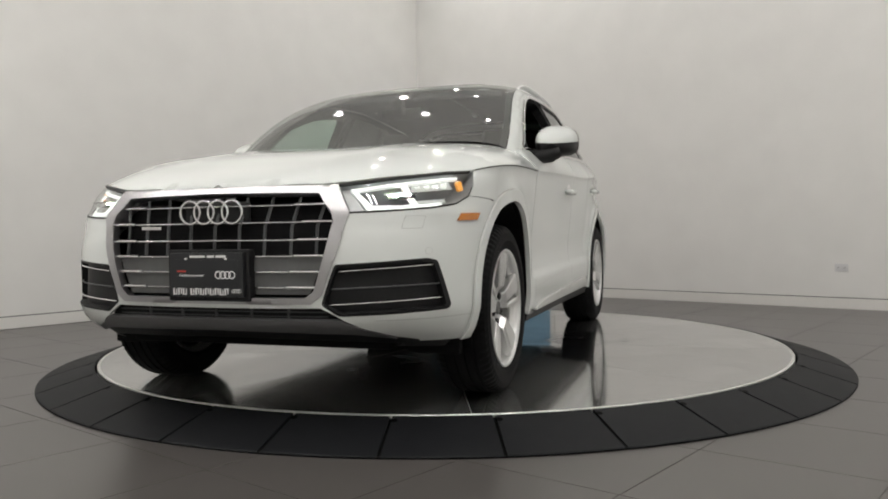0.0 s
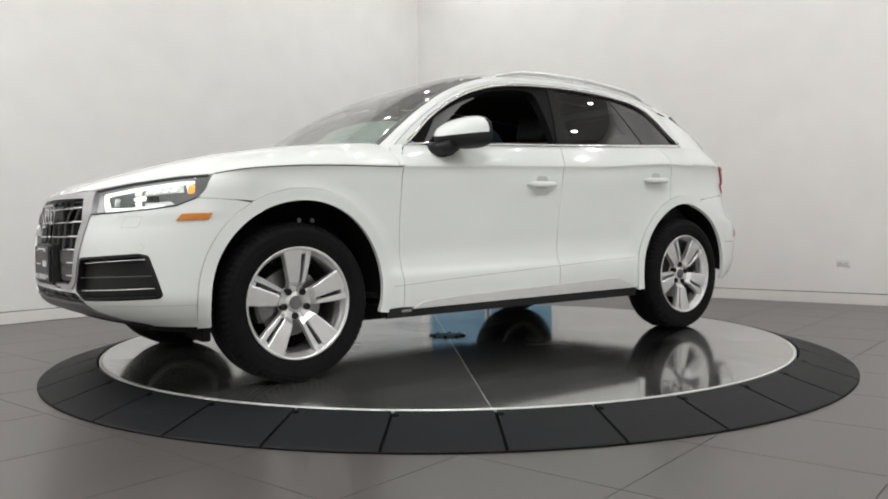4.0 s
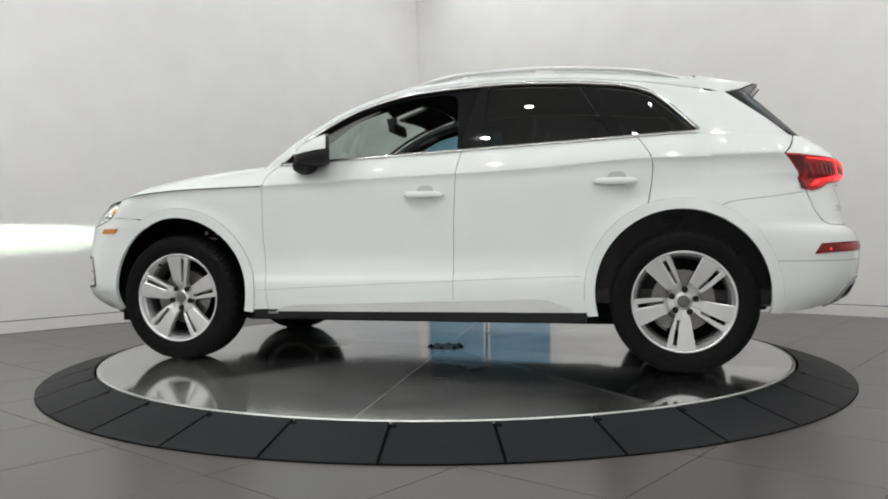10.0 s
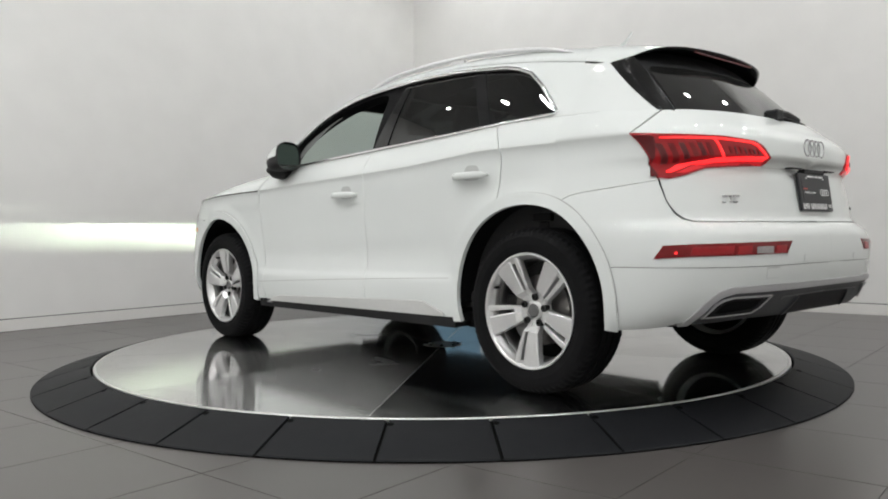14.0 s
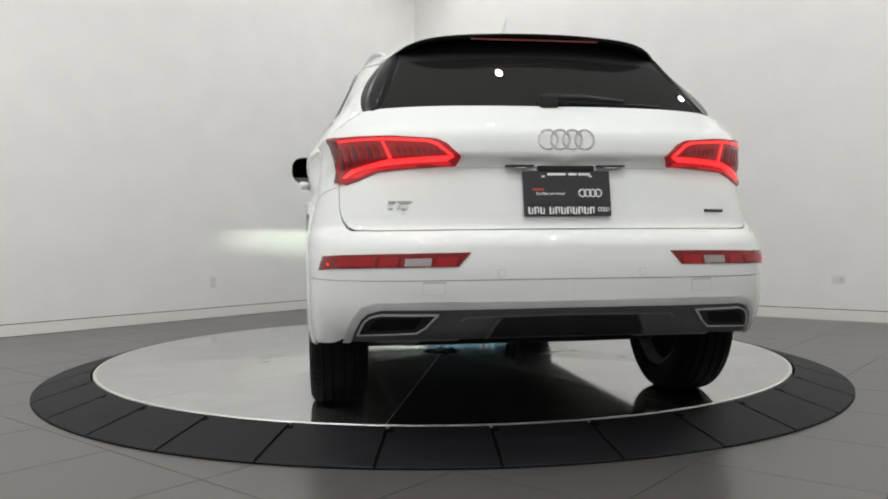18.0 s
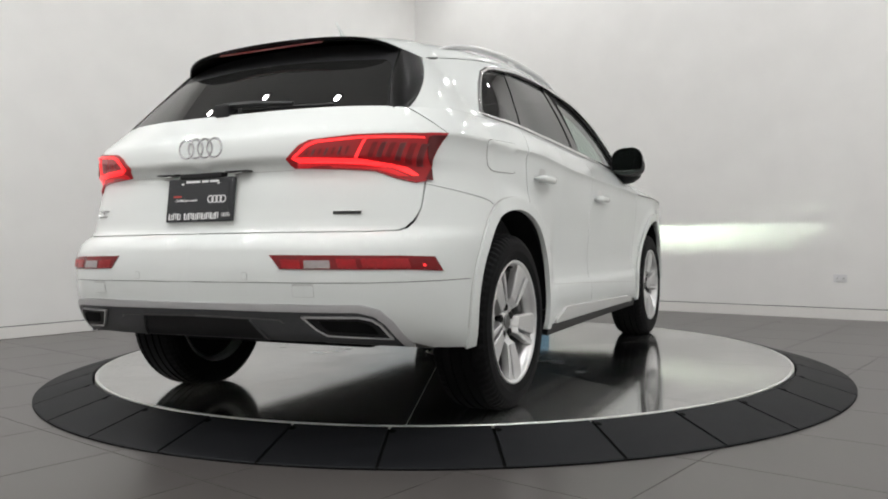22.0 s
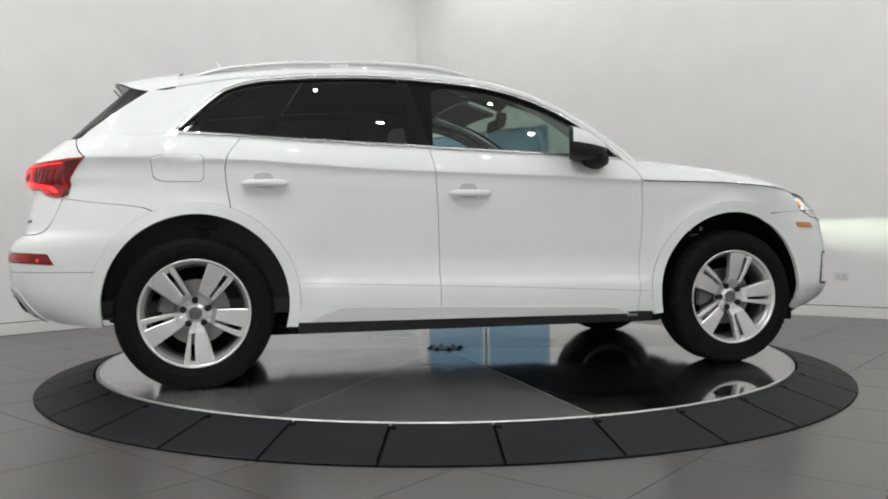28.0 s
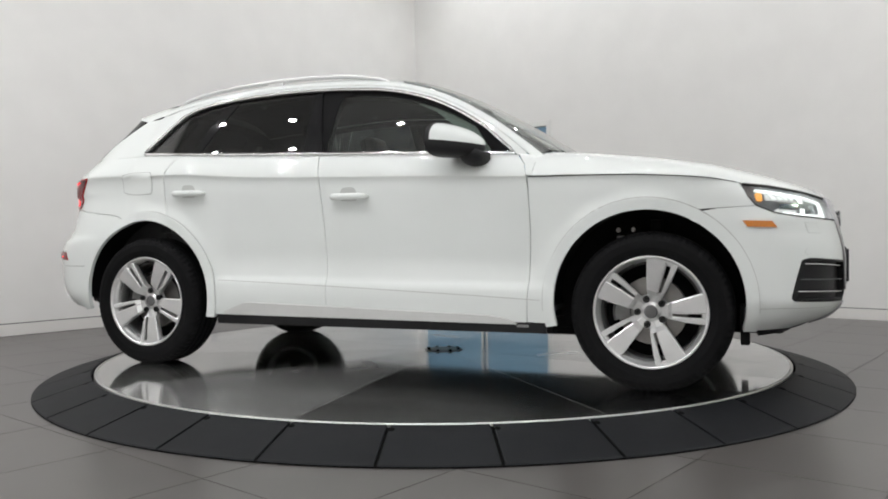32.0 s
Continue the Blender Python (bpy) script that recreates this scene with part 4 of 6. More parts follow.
    arch_back = arc(ARCH_R, ARCH_Z, LIP_RAD - 0.03, 180, 112.7, 16)
    rear_low = (SR((0.0, 0.490), (0.665, 0.487), (0.718, 0.468), (0.745, 0.430), (0.775, 0.350)) + SX((-2.01, 0.326), (-1.94, 0.318), (ARCH_R - LIP_RAD + 0.03, 0.309)) + SX(*[p for p in arch_back if p[1] < 0.55])
                + SX((-1.812, 0.5595), (-2.1, 0.5595)) + SR((0.70, 0.5595), (0.0, 0.5620)))
    rear_up = (SR((0.0, 0.5645), (0.70, 0.5620)) + SX((-2.1, 0.5620), (-1.812, 0.5620)) + SX(*[p for p in arch_back if p[1] > 0.56]) + SX((-1.591, 0.8340), (-1.634, 0.8520), (-1.70, 0.8620), (-1.991, 0.8990), (-2.028, 0.812), (-2.055, 0.769), (-2.086, 0.7435), (-2.116, 0.7340)) + SR((0.66, 0.7310), (0.0, 0.7325)))
    refl = SR((0.395, 0.609), (0.353, 0.657), (0.78, 0.650)) + SX((-2.050, 0.645), (-2.018, 0.594)) + SR((0.80, 0.602))
    bumper = panel("rear_bumper", [rear_up, refl], shell, M_PAINT, "white rear bumper", step=0.028, fold=0.018)
    panel("rear_bumper_skirt", [rear_low], shell, M_PAINT, "white lower rear bumper", step=0.028, fold=0.018)
    panel("seam_backing", [SR((0.0, 0.551), (0.7, 0.549)) + SX((-2.1, 0.549), (-1.85, 0.549), (-1.85, 0.572), (-2.1, 0.572)) + SR((0.7, 0.572), (0.0, 0.574))], shell, M_SEAM, "dark seam", lift=-0.016, fold=0.0)
    # diffuser: satin frame, grey panel, two outlets
    diffuser = panel("diffuser", [SR((0.0, 0.352), (0.55, 0.350), (0.70, 0.338), (0.752, 0.336), (0.765, 0.352), (0.735, 0.430), (0.705, 0.462), (0.66, 0.478), (0.0, 0.482))], shell, M_GREY_TRIM, "dark grey lower diffuser", lift=-0.004, fold=0.05, step=0.02)
    for s in (1, -1):
        panel("satin_band", [SR((0.0, 0.466), (0.650, 0.462), (0.696, 0.448), (0.722, 0.420), (0.752, 0.338), (0.778, 0.336), (0.745, 0.432), (0.716, 0.468), (0.665, 0.486), (0.0, 0.4895))], shell, M_BAND, "satin silver edge band", side=s, parent=diffuser, lift=0.006, fold=0.012, step=0.008)
        ex = SR((0.458, 0.447), (0.655, 0.446), (0.690, 0.436), (0.712, 0.418), (0.733, 0.366), (0.530, 0.379), (0.500, 0.400))
        inner = SR((0.470, 0.443), (0.653, 0.442), (0.686, 0.4325), (0.706, 0.4155), (0.725, 0.3695), (0.533, 0.3825), (0.505, 0.402))
        deep = SR((0.515, 0.433), (0.645, 0.432), (0.672, 0.424), (0.688, 0.409), (0.700, 0.381), (0.545, 0.393), (0.525, 0.408))
        panel("exhaust_trim", [ex, inner], shell, M_BAND, "satin frame of the outlet", side=s, parent=diffuser, lift=0.006, fold=0.012, step=0.012)
        panel("exhaust_funnel", [inner, deep], shell, M_BLACK, "black inner funnel", side=s, parent=diffuser, lift=0.002, fold=0.02, step=0.015)
        panel("exhaust_recess", [deep], shell, M_UNDER, "black outlet recess", side=s, parent=diffuser, lift=-0.002, fold=0.0, step=0.03)
        panel("recess_edge", [SR((0.0, 0.440), (0.372, 0.434), (0.385, 0.420), (0.378, 0.420), (0.365, 0.430), (0.0, 0.436))], shell, M_SKID, "pale edge of the centre panel", side=s, parent=diffuser, lift=-0.001, fold=0.003, step=0.01)
        panel("diffuser_fin", [SR((0.247, 0.430), (0.256, 0.430), (0.296, 0.358), (0.284, 0.358))], shell, M_GREY_TRIM, "upright diffuser fin", side=s, parent=diffuser, lift=0.006, fold=0.012, step=0.01)
        panel("centre_panel", [SR((0.0, 0.433), (0.240, 0.429), (0.278, 0.356), (0.0, 0.358))], shell, M_BLACK, "darker centre panel", side=s, parent=diffuser, lift=-0.0025, fold=0.004, step=0.03)
        lamp = panel("rear_reflector", [refl], shell, M_RED_LENS, "red rear fog and reflector strip", side=s, lift=0.003, fold=0.012, step=0.02)
        panel("reverse_lens", [SR((0.488, 0.611), (0.484, 0.638), (0.572, 0.637), (0.576, 0.611))], shell, M_REVERSE, "small clear lens", side=s, parent=lamp, lift=0.0045, fold=0.002, step=0.02)
        for y0, y1 in ((0.405, 0.475), (0.600, 0.660), (0.675, 0.80)):
            panel("reflector_cell", [SR((y0, 0.612), (y0 - 0.008, 0.642), (y1 - 0.008, 0.640), (y1, 0.608))], shell, M_RED_CELL, "brighter red prism field", side=s, parent=lamp, lift=0.0045, fold=0.0015, step=0.02)
        panel("reflector_glow", [SX((-2.098, 0.612), (-2.098, 0.621), (-2.089, 0.621), (-2.089, 0.612))], shell, M_RED_GLOW, "glowing red point", side=s, parent=lamp, lift=0.006, fold=0.002, step=0.01)
        sensor = rounded(SR((0.240, 0.573), (0.240, 0.597), (0.262, 0.597), (0.262, 0.573)), 0.01)
        ring = rounded(SR((0.238, 0.571), (0.238, 0.599), (0.264, 0.599), (0.264, 0.571)), 0.011)
        panel("sensor_gap", [ring], shell, M_PAINT_SHADE, "fine gap round the sensor", side=s, parent=bumper, lift=0.0008, fold=0.0, step=0.01)
        panel("parking_sensor", [sensor], shell, M_PAINT, "round parking sensor", side=s, parent=bumper, lift=0.002, fold=0.004, step=0.01)
        cover = rounded(SR((0.44, 0.515), (0.44, 0.552), (0.515, 0.552), (0.515, 0.515)), 0.006)
        ring = rounded(SR((0.4385, 0.5135), (0.4385, 0.5595), (0.5165, 0.5595), (0.5165, 0.5135)), 0.006)
        panel("cover_gap", [ring], shell, M_PAINT_SHADE, "fine gap round the cover", side=s, parent=bumper, lift=0.0006, fold=0.0, step=0.02)
        panel("tow_cover", [cover], shell, M_PAINT, "square tow eye cover", side=s, parent=bumper, lift=0.0015, fold=0.004, step=0.02)
        tail_lamp(s)
        wash = [(0.711, 0.751), (0.768, 0.753), (0.760, 0.709), (0.701, 0.708)]
        panel("washer_gap", [rounded(SF(*[(y + (0.0018 if y > 0.73 else -0.0018), z + (0.0016 if z > 0.73 else -0.0016)) for y, z in wash]), 0.008)], shell, M_PAINT_SHADE, "fine gap round the washer cover", side=s, lift=0.0007, fold=0.0, step=0.012)
        panel("washer_cover", [rounded(SF(*wash), 0.008)], shell, M_PAINT, "small lamp washer cover", side=s, lift=0.0016, fold=0.004, step=0.012)
        for y, z in ((0.783, 0.626), (0.30, 0.4340)):
            if z > 0.5:
                for r, mat, up, nm in ((0.0130, M_PAINT_SHADE, 0.0007, "sensor_gap"), (0.0118, M_PAINT, 0.0018, "parking_sensor")):
                    panel(nm, [SF(*[(y + r * 0.8 * math.cos(k * math.pi / 6), z + r * math.sin(k * math.pi / 6)) for k in range(12)])], shell, mat, "round front parking sensor", side=s, lift=up, fold=0.0, step=0.01)
        # the bumper fold's shade, drawn as a thin grey line
        fold_line = SX((1.862, 0.384), (1.93, 0.385)) + SF((0.84, 0.3855), (0.62, 0.3825))
        panel("bumper_fold_shade", [fold_line + SF((0.62, 0.3800), (0.84, 0.3825)) + SX((1.93, 0.382), (1.862, 0.381))], shell, M_PAINT_SHADE, "fine grey line for the shade of the bumper's fold", side=s, lift=0.0007, fold=0.0, step=0.02)
        panel("side_marker", [SX((1.940, 0.734), (1.918, 0.763), (1.800, 0.766), (1.820, 0.738))], shell, M_AMBER, "amber side marker", side=s, lift=0.005, fold=0.008, step=0.02)
    for s in (1, -1):
        # a grey line paints the shade along the tailgate's fold
        panel("gate_fold_shade", [SR((0.155, 0.9545), (0.386, 0.9555), (0.386, 0.9500), (0.155, 0.9485))], shell, M_PAINT_SHADE, "grey line for the shade of the fold under the lamps", side=s, lift=0.001, fold=0.0, step=0.012)
    # hatch: glass with a black surround, spoiler
    outer = [(0.0, 1.182), (0.652, 1.182), (0.612, 1.30), (0.572, 1.40), (0.540, 1.475), (0.42, 1.515), (0.0, 1.53)]
    inner = rounded([(0.0, 1.192), (0.632, 1.192), (0.546, 1.388), (0.515, 1.412), (0.0, 1.428)], 0.02)
    panel("rear_window_surround", [outer], hatch, M_BLACK, "black window surround", fold=0.02, lift=-0.003, flip=True)
    panel("rear_window", [inner], hatch, M_GLASS_REAR, "dark tinted rear window", fold=0.0, lift=0.0015, flip=True)
    # black blades between the rear pillars and the window
    for s in (1, -1):
        rows = []
        for k in range(15):
            t = k / 14
            z = 1.440 - 0.258 * t
            xa = -1.634 - (1.440 - z) / 0.258 * 0.306
            ya = float(cabin_half(xa, z)) - 0.001
            zb = 1.460 - 0.278 * t
            yb = 0.555 + 0.100 * t - 0.008 * math.sin(math.pi * t)
            xb = float(hatch(np.array([yb]), np.array([zb]))[0][0]) - 0.006
            rows.append([(xa, s * ya, z), (xa - 0.004, s * (ya + 0.001), z), ((xa + xb) / 2 - 0.004, s * ((ya + yb) / 2 + 0.003), (z + zb) / 2), (xb, s * (yb + 0.004), zb), (xb - 0.002, s * (yb - 0.004), zb), (xb + 0.010, s * (yb - 0.030), zb)])
        verts = [p for r in rows for p in r]
        faces = [(i * 6 + j, i * 6 + j + 1, i * 6 + j + 7, i * 6 + j + 6) for i in range(14) for j in range(5)]
        mesh_object("window_blade", verts, [f if s > 0 else f[::-1] for f in faces], M_BLADE, car, "black blade beside the rear window")


def window_line():
    """The outline of the side windows as one shape, x and height."""
    top = [(x, float(eave(x)) - (0.024 if x < 0.3 else 0.024 + (x - 0.3) * 0.012)) for x in np.linspace(0.62, -1.10, 30)]
    return [(0.775, 1.1105)] + top + [(-1.19, 1.470), (-1.27, 1.438), (-1.352, 1.370), (-1.442, 1.278), (-1.490, 1.226), (-1.484, 1.213), (-1.418, 1.2085), (-0.949, 1.1815), (-0.251, 1.1515), (0.114, 1.1375), (0.45, 1.1235)]


def handle(name, door, x, z, s):
    bm = bmesh.new()
    y = float(side_half(x, z))
    n = 13
    rings = []
    for i in range(n):
        t = -1 + 2 * i / (n - 1)
        h = 0.0165 * (1 - 0.35 * t ** 4) * (0.35 if abs(t) > 0.97 else 1)
        out = y + 0.006 + 0.030 * (1 - t ** 6)
        rings.append([bm.verts.new((x - t * 0.108, s * (out + dy), z + dz)) for dy, dz in ((-0.012, -h), (0.004, -h), (0.010, -h * 0.4), (0.010, h * 0.4), (0.004, h), (-0.012, h))])
    for i in range(n - 1):
        for k in range(6):
            bm.faces.new((rings[i][k], rings[i][(k + 1) % 6], rings[i + 1][(k + 1) % 6], rings[i + 1][k]))
    bm.faces.new(rings[0])
    bm.faces.new(rings[-1])
    bmesh.ops.recalc_face_normals(bm, faces=bm.faces)
    part(name, bm, M_PAINT, door, "white pull handle", smooth=True)
    # flat grey patch behind the grip, painted for the shade in its cup
    cup = rounded([(ux(x - 0.045, z + 0.045), z + 0.048), (ux(x + 0.03, z), z + 0.048), (ux(x + 0.045, z), z + 0.005), (ux(x + 0.04, z), z - 0.022), (ux(x - 0.05, z), z - 0.022), (ux(x - 0.06, z), z + 0.005)], 0.03, 6)

    def cup_patch(u, zz):
        q = shell(u, zz)
        q[..., 1] += 0.0012
        return q
    panel("handle_cup_shade", [cup], cup_patch, M_PAINT_SHADE, "flat grey patch for the shade in the grip's cup", side=s, parent=door, step=0.012, fold=0.0)


M_SEAM = plain("panel_seam_shadow", (0.03, 0.03, 0.03), 0.8)
M_GROOVE = plain("narrow_joint_grey", (0.40, 0.40, 0.39), 0.7)
# white paint greyed for the shade in handle cups, folds and fine gaps
M_PAINT_SHADE = plain("white_paint_in_shade", (0.48, 0.49, 0.48), 0.4, grain=0.02)


def tail_lamp(s):
    outline = SR((0.371, 0.990), (0.420, 1.036), (0.455, 1.052), (0.60, 1.068), (0.72, 1.075)) + SX((-1.98, 1.081), (-1.890, 1.086), (-1.992, 0.909)) + SR((0.765, 0.903), (0.719, 0.916), (0.652, 0.942), (0.55, 0.949), (0.387, 0.956))
    lamp = panel("tail_lamp", [outline], shell, M_TAIL, "red tail lamp with glowing light bars", side=s, lift=0.006, fold=0.03, step=0.02)
    dark = SR((0.792, 1.070)) + SX((-1.96, 1.076), (-1.900, 1.080), (-1.992, 0.915)) + SR((0.800, 0.912))
    panel("dark_lens", [dark], shell, M_RED_DARK, "dark red outer lens", side=s, parent=lamp, lift=0.008, fold=0.002, step=0.02)
    upper = SR((0.394, 0.990), (0.448, 1.036), (0.48, 1.047), (0.625, 1.060), (0.782, 1.068), (0.782, 1.0615), (0.625, 1.053), (0.485, 1.040), (0.455, 1.029), (0.408, 0.992))
    panel("light_bar", [upper], shell, M_RED_GLOW, "glowing red upper bar", side=s, parent=lamp, lift=0.010, fold=0.004, step=0.012)
    lower = SR((0.394, 0.990), (0.42, 0.980), (0.55, 0.977), (0.63, 0.972), (0.700, 0.955), (0.755, 0.925), (0.767, 0.928), (0.731, 0.961), (0.700, 0.972), (0.63, 0.984), (0.55, 0.988), (0.42, 0.992))
    panel("light_bar", [lower], shell, M_RED_GLOW, "glowing red lower bar", side=s, parent=lamp, lift=0.010, fold=0.004, step=0.012)
    wide = SR((0.40, 0.961), (0.41, 0.978), (0.55, 0.975), (0.63, 0.970), (0.697, 0.952), (0.745, 0.923), (0.719, 0.923), (0.652, 0.948), (0.55, 0.954))
    panel("soft_bar", [wide], shell, M_RED_SOFT, "softly lit red band", side=s, parent=lamp, lift=0.009, fold=0.002, step=0.02)
    cross = SR((0.602, 0.986), (0.632, 1.054), (0.640, 1.055), (0.611, 0.986))
    panel("light_bar", [cross], shell, M_RED_GLOW, "glowing red cross bar", side=s, parent=lamp, lift=0.010, fold=0.004, step=0.012)
    for k in range(6):
        y = 0.640 + k * 0.024
        lo = 0.993 - 0.010 * max(0, k - 2)
        fin = SR((y, lo), (y + 0.016, 1.040), (y + 0.030, 1.042), (y + 0.014, lo - 0.004))
        panel("lamp_fin", [fin], shell, M_RED_FIN if k % 2 else M_RED_LENS, "red lens fin", side=s, parent=lamp, lift=0.0085, fold=0.002, step=0.02)
    for k in range(7):
        y = 0.440 + k * 0.022
        fin = SR((y, 0.999), (y + 0.010, 1.016 + 0.002 * k), (y + 0.018, 1.016 + 0.002 * k), (y + 0.008, 0.999))
        panel("lamp_fin", [fin], shell, M_RED_FIN if k % 2 else M_RED_LENS, "small red lens fin", side=s, parent=lamp, lift=0.0085, fold=0.002, step=0.02)


def side_windows():
    dlo = window_line()

    def clip(x_hi_low, x_hi_top, x_lo_low, x_lo_top, inset):
        """The part of the outline between two leaning lines."""
        lp = resample(dlo, 0.01)
        hi = lambda z: x_hi_low + (x_hi_top - x_hi_low) * (z - 1.15) / 0.36
        lo = lambda z: x_lo_low + (x_lo_top - x_lo_low) * (z - 1.15) / 0.36
        return [(max(lo(z), min(hi(z), x)), z) for x, z in lp]

    def thin(lp):
        out = []
        for p in lp:
            if not out or math.hypot(p[0] - out[-1][0], p[1] - out[-1][1]) > 0.004:
                out.append(p)
        return out
    for s in (1, -1):
        # front: black frame with an open or glazed hole
        lp = thin(clip(2, 2, -0.262, -0.352, 0))
        hole = [(0.655, 1.1325)] + [(x, float(eave(x)) - 0.046) for x in np.linspace(0.555, -0.14, 16)] + [(-0.215, 1.480), (-0.236, 1.445), (-0.256, 1.166), (-0.10, 1.1595), (0.114, 1.1515), (0.45, 1.1385)]
        fr = panel("front_window_frame", [lp, rounded(hole, 0.012, 3)], cabin, M_SEAL, "black window frame", side=s, step=0.03, fold=0.05, lift=-0.010, flip=True)
        if s < 0:
            g = panel("front_window", [rounded(hole, 0.012, 3)], cabin, M_GLASS_DOOR, "lightly tinted door window, closed", side=s, step=0.04, fold=0.0, lift=-0.016, flip=True)
            g.visible_shadow = False
        bp = thin(clip(-0.265, -0.355, -0.385, -0.402, 0))
        panel("pillar_cover", [bp], cabin, M_GLOSS_BLACK, "gloss black pillar cover", side=s, step=0.04, fold=0.006, lift=-0.006, flip=True)
        lp = thin(clip(-0.387, -0.404, -1.095, -0.880, 0))
        panel("rear_window_side", [lp], cabin, M_GLASS_DARK, "dark tinted rear door window", side=s, step=0.05, fold=0.0, lift=-0.010, flip=True)
        lp = thin(clip(-1.097, -0.882, -1.165, -0.955, 0))
        panel("pillar_cover", [lp], cabin, M_GLOSS_BLACK, "gloss black window divider", side=s, step=0.04, fold=0.006, lift=-0.007, flip=True)
        lp = thin(clip(-1.167, -0.957, -3, -3, 0))
        panel("quarter_window", [lp], cabin, M_GLASS_DARK, "dark tinted quarter window", side=s, step=0.05, fold=0.0, lift=-0.010, flip=True)
        # bright trim round the windows
        lp = resample(dlo, 0.03)
        pts = cabin(np.array([p[0] for p in lp]), np.array([p[1] for p in lp]))
        bm = bmesh.new()
        tube(bm, [(p[0], s * (p[1] + 0.004), p[2]) for p in pts], 0.0105, 8, closed=True)
        part("window_trim", bm, M_CHROME, car, "bright chrome strip round the side windows", smooth=True)
        # roof rail
        xs = np.linspace(0.04, -1.43, 40)
        pts, rad = [], []
        for i, x in enumerate(xs):
            t = abs(-1 + 2 * i / 39)
            y = float(cabin_half(x, eave(x))) - 0.055
            z = float(roof_z(x, y)) + 0.032 * (1 - t ** 6) - 0.008
            pts.append((x, s * y, z))
            rad.append(0.017 * (1 - 0.7 * t ** 6))
        bm = bmesh.new()
        tube(bm, pts, rad, 8, flat=0.8)
        for x in (-0.70,):
            y = float(cabin_half(x, eave(x))) - 0.055
            z = float(roof_z(x, y))
            box(bm, x - 0.05, x + 0.05, s * y - 0.010, s * y + 0.010, z - 0.012, z + 0.02, 0.003)
        part("roof_rail", bm, M_SATIN, car, "satin aluminium roof rail", smooth=True)


def spoiler():
    xs = np.linspace(-1.475, -1.855, 14)
    ys = np.linspace(-1, 1, 31)
    top, low, verts, faces = [], [], [], []
    for i, x in enumerate(xs):
        t = i / 13
        for v in ys:
            half = 0.604 - 0.012 * t
            y = v * half
            xx = -1.475 + (x + 1.475) * (1 - 0.16 * v * v - 0.34 * abs(v) ** 7) - 0.03 * (1 - t) * abs(v) ** 2
            z = float(ridge(x)) - 0.026 * abs(v) ** 2 - (float(ridge(x)) - float(eave(x)) - 0.030 * t - 0.026) * abs(v) ** 8 + 0.002 * t
            verts.append((xx, y, z))
    n = len(verts)
    for i, x in enumerate(xs):
        t = i / 13
        for k, v in enumerate(ys):
            p = verts[i * 31 + k]
            verts.append((p[0] + 0.004 * t, p[1], p[2] - 0.055 * (1 - t) ** 1.2 - 0.012 - 0.012 * (1 - t)))
    ft, fl = [], []
    for i in range(13):
        for k in range(30):
            a = i * 31 + k
            ft.append((a, a + 1, a + 32, a + 31))
            fl.append((n + a + 31, n + a + 32, n + a + 1, n + a))
    rim = [13 * 31 + k for k in range(31)]
    for a, b in zip(rim[:-1], rim[1:]):
        fl.append((a, b, n + b, n + a))
    for i in range(13):
        for k in (0, 30):
            a, b = i * 31 + k, (i + 1) * 31 + k
            fl.append((a, b, n + b, n + a) if k else (b, a, n + a, n + b))
    sp = mesh_object("roof_spoiler", verts[:n], ft, M_PAINT, car, "white roof spoiler with a black underside")
    mesh_object("spoiler_underside", verts, fl, M_GLOSS_BLACK, sp, "black underside")
    bm = box(bmesh.new(), -1.8535, -1.846, -0.26, 0.26, 1.494, 1.500, 0.001)
    part("brake_light", bm, M_RED_FIN, sp, "dark red high brake light strip")
    bm = bmesh.new()
    tube(bm, [(-1.18, 0.0, 1.60), (-1.24, 0.0, 1.635), (-1.31, 0.0, 1.69), (-1.345, 0.0, 1.728)], [0.026, 0.016, 0.008, 0.004], 8)
    part("antenna", bm, M_PAINT, car, "small roof antenna fin", smooth=True)
    # wiper on the rear window
    wp = hatch(np.array([0.02, -0.12, -0.30]), np.array([1.215, 1.222, 1.212]))
    bm = bmesh.new()
    box(bm, -0.03, 0.03, -0.035, 0.035, -0.03, 0.02, 0.01, Matrix.Translation((wp[0][0] - 0.02, 0.02, 1.212)))
    tube(bm, [(wp[0][0] - 0.028, 0.02, 1.225), (wp[1][0] - 0.03, -0.12, 1.226), (wp[2][0] - 0.022, -0.28, 1.216)], [0.014, 0.013, 0.009], 6)
    w = part("rear_wiper", bm, M_BLACK, car, "black rear wiper")
    bm = bmesh.new()
    tube(bm, [(p[0] - 0.010, p[1], p[2]) for p in hatch(np.linspace(-0.06, -0.44, 8), np.full(8, 1.205))], 0.006, 6)
    part("wiper_blade", bm, M_BLACK, w)


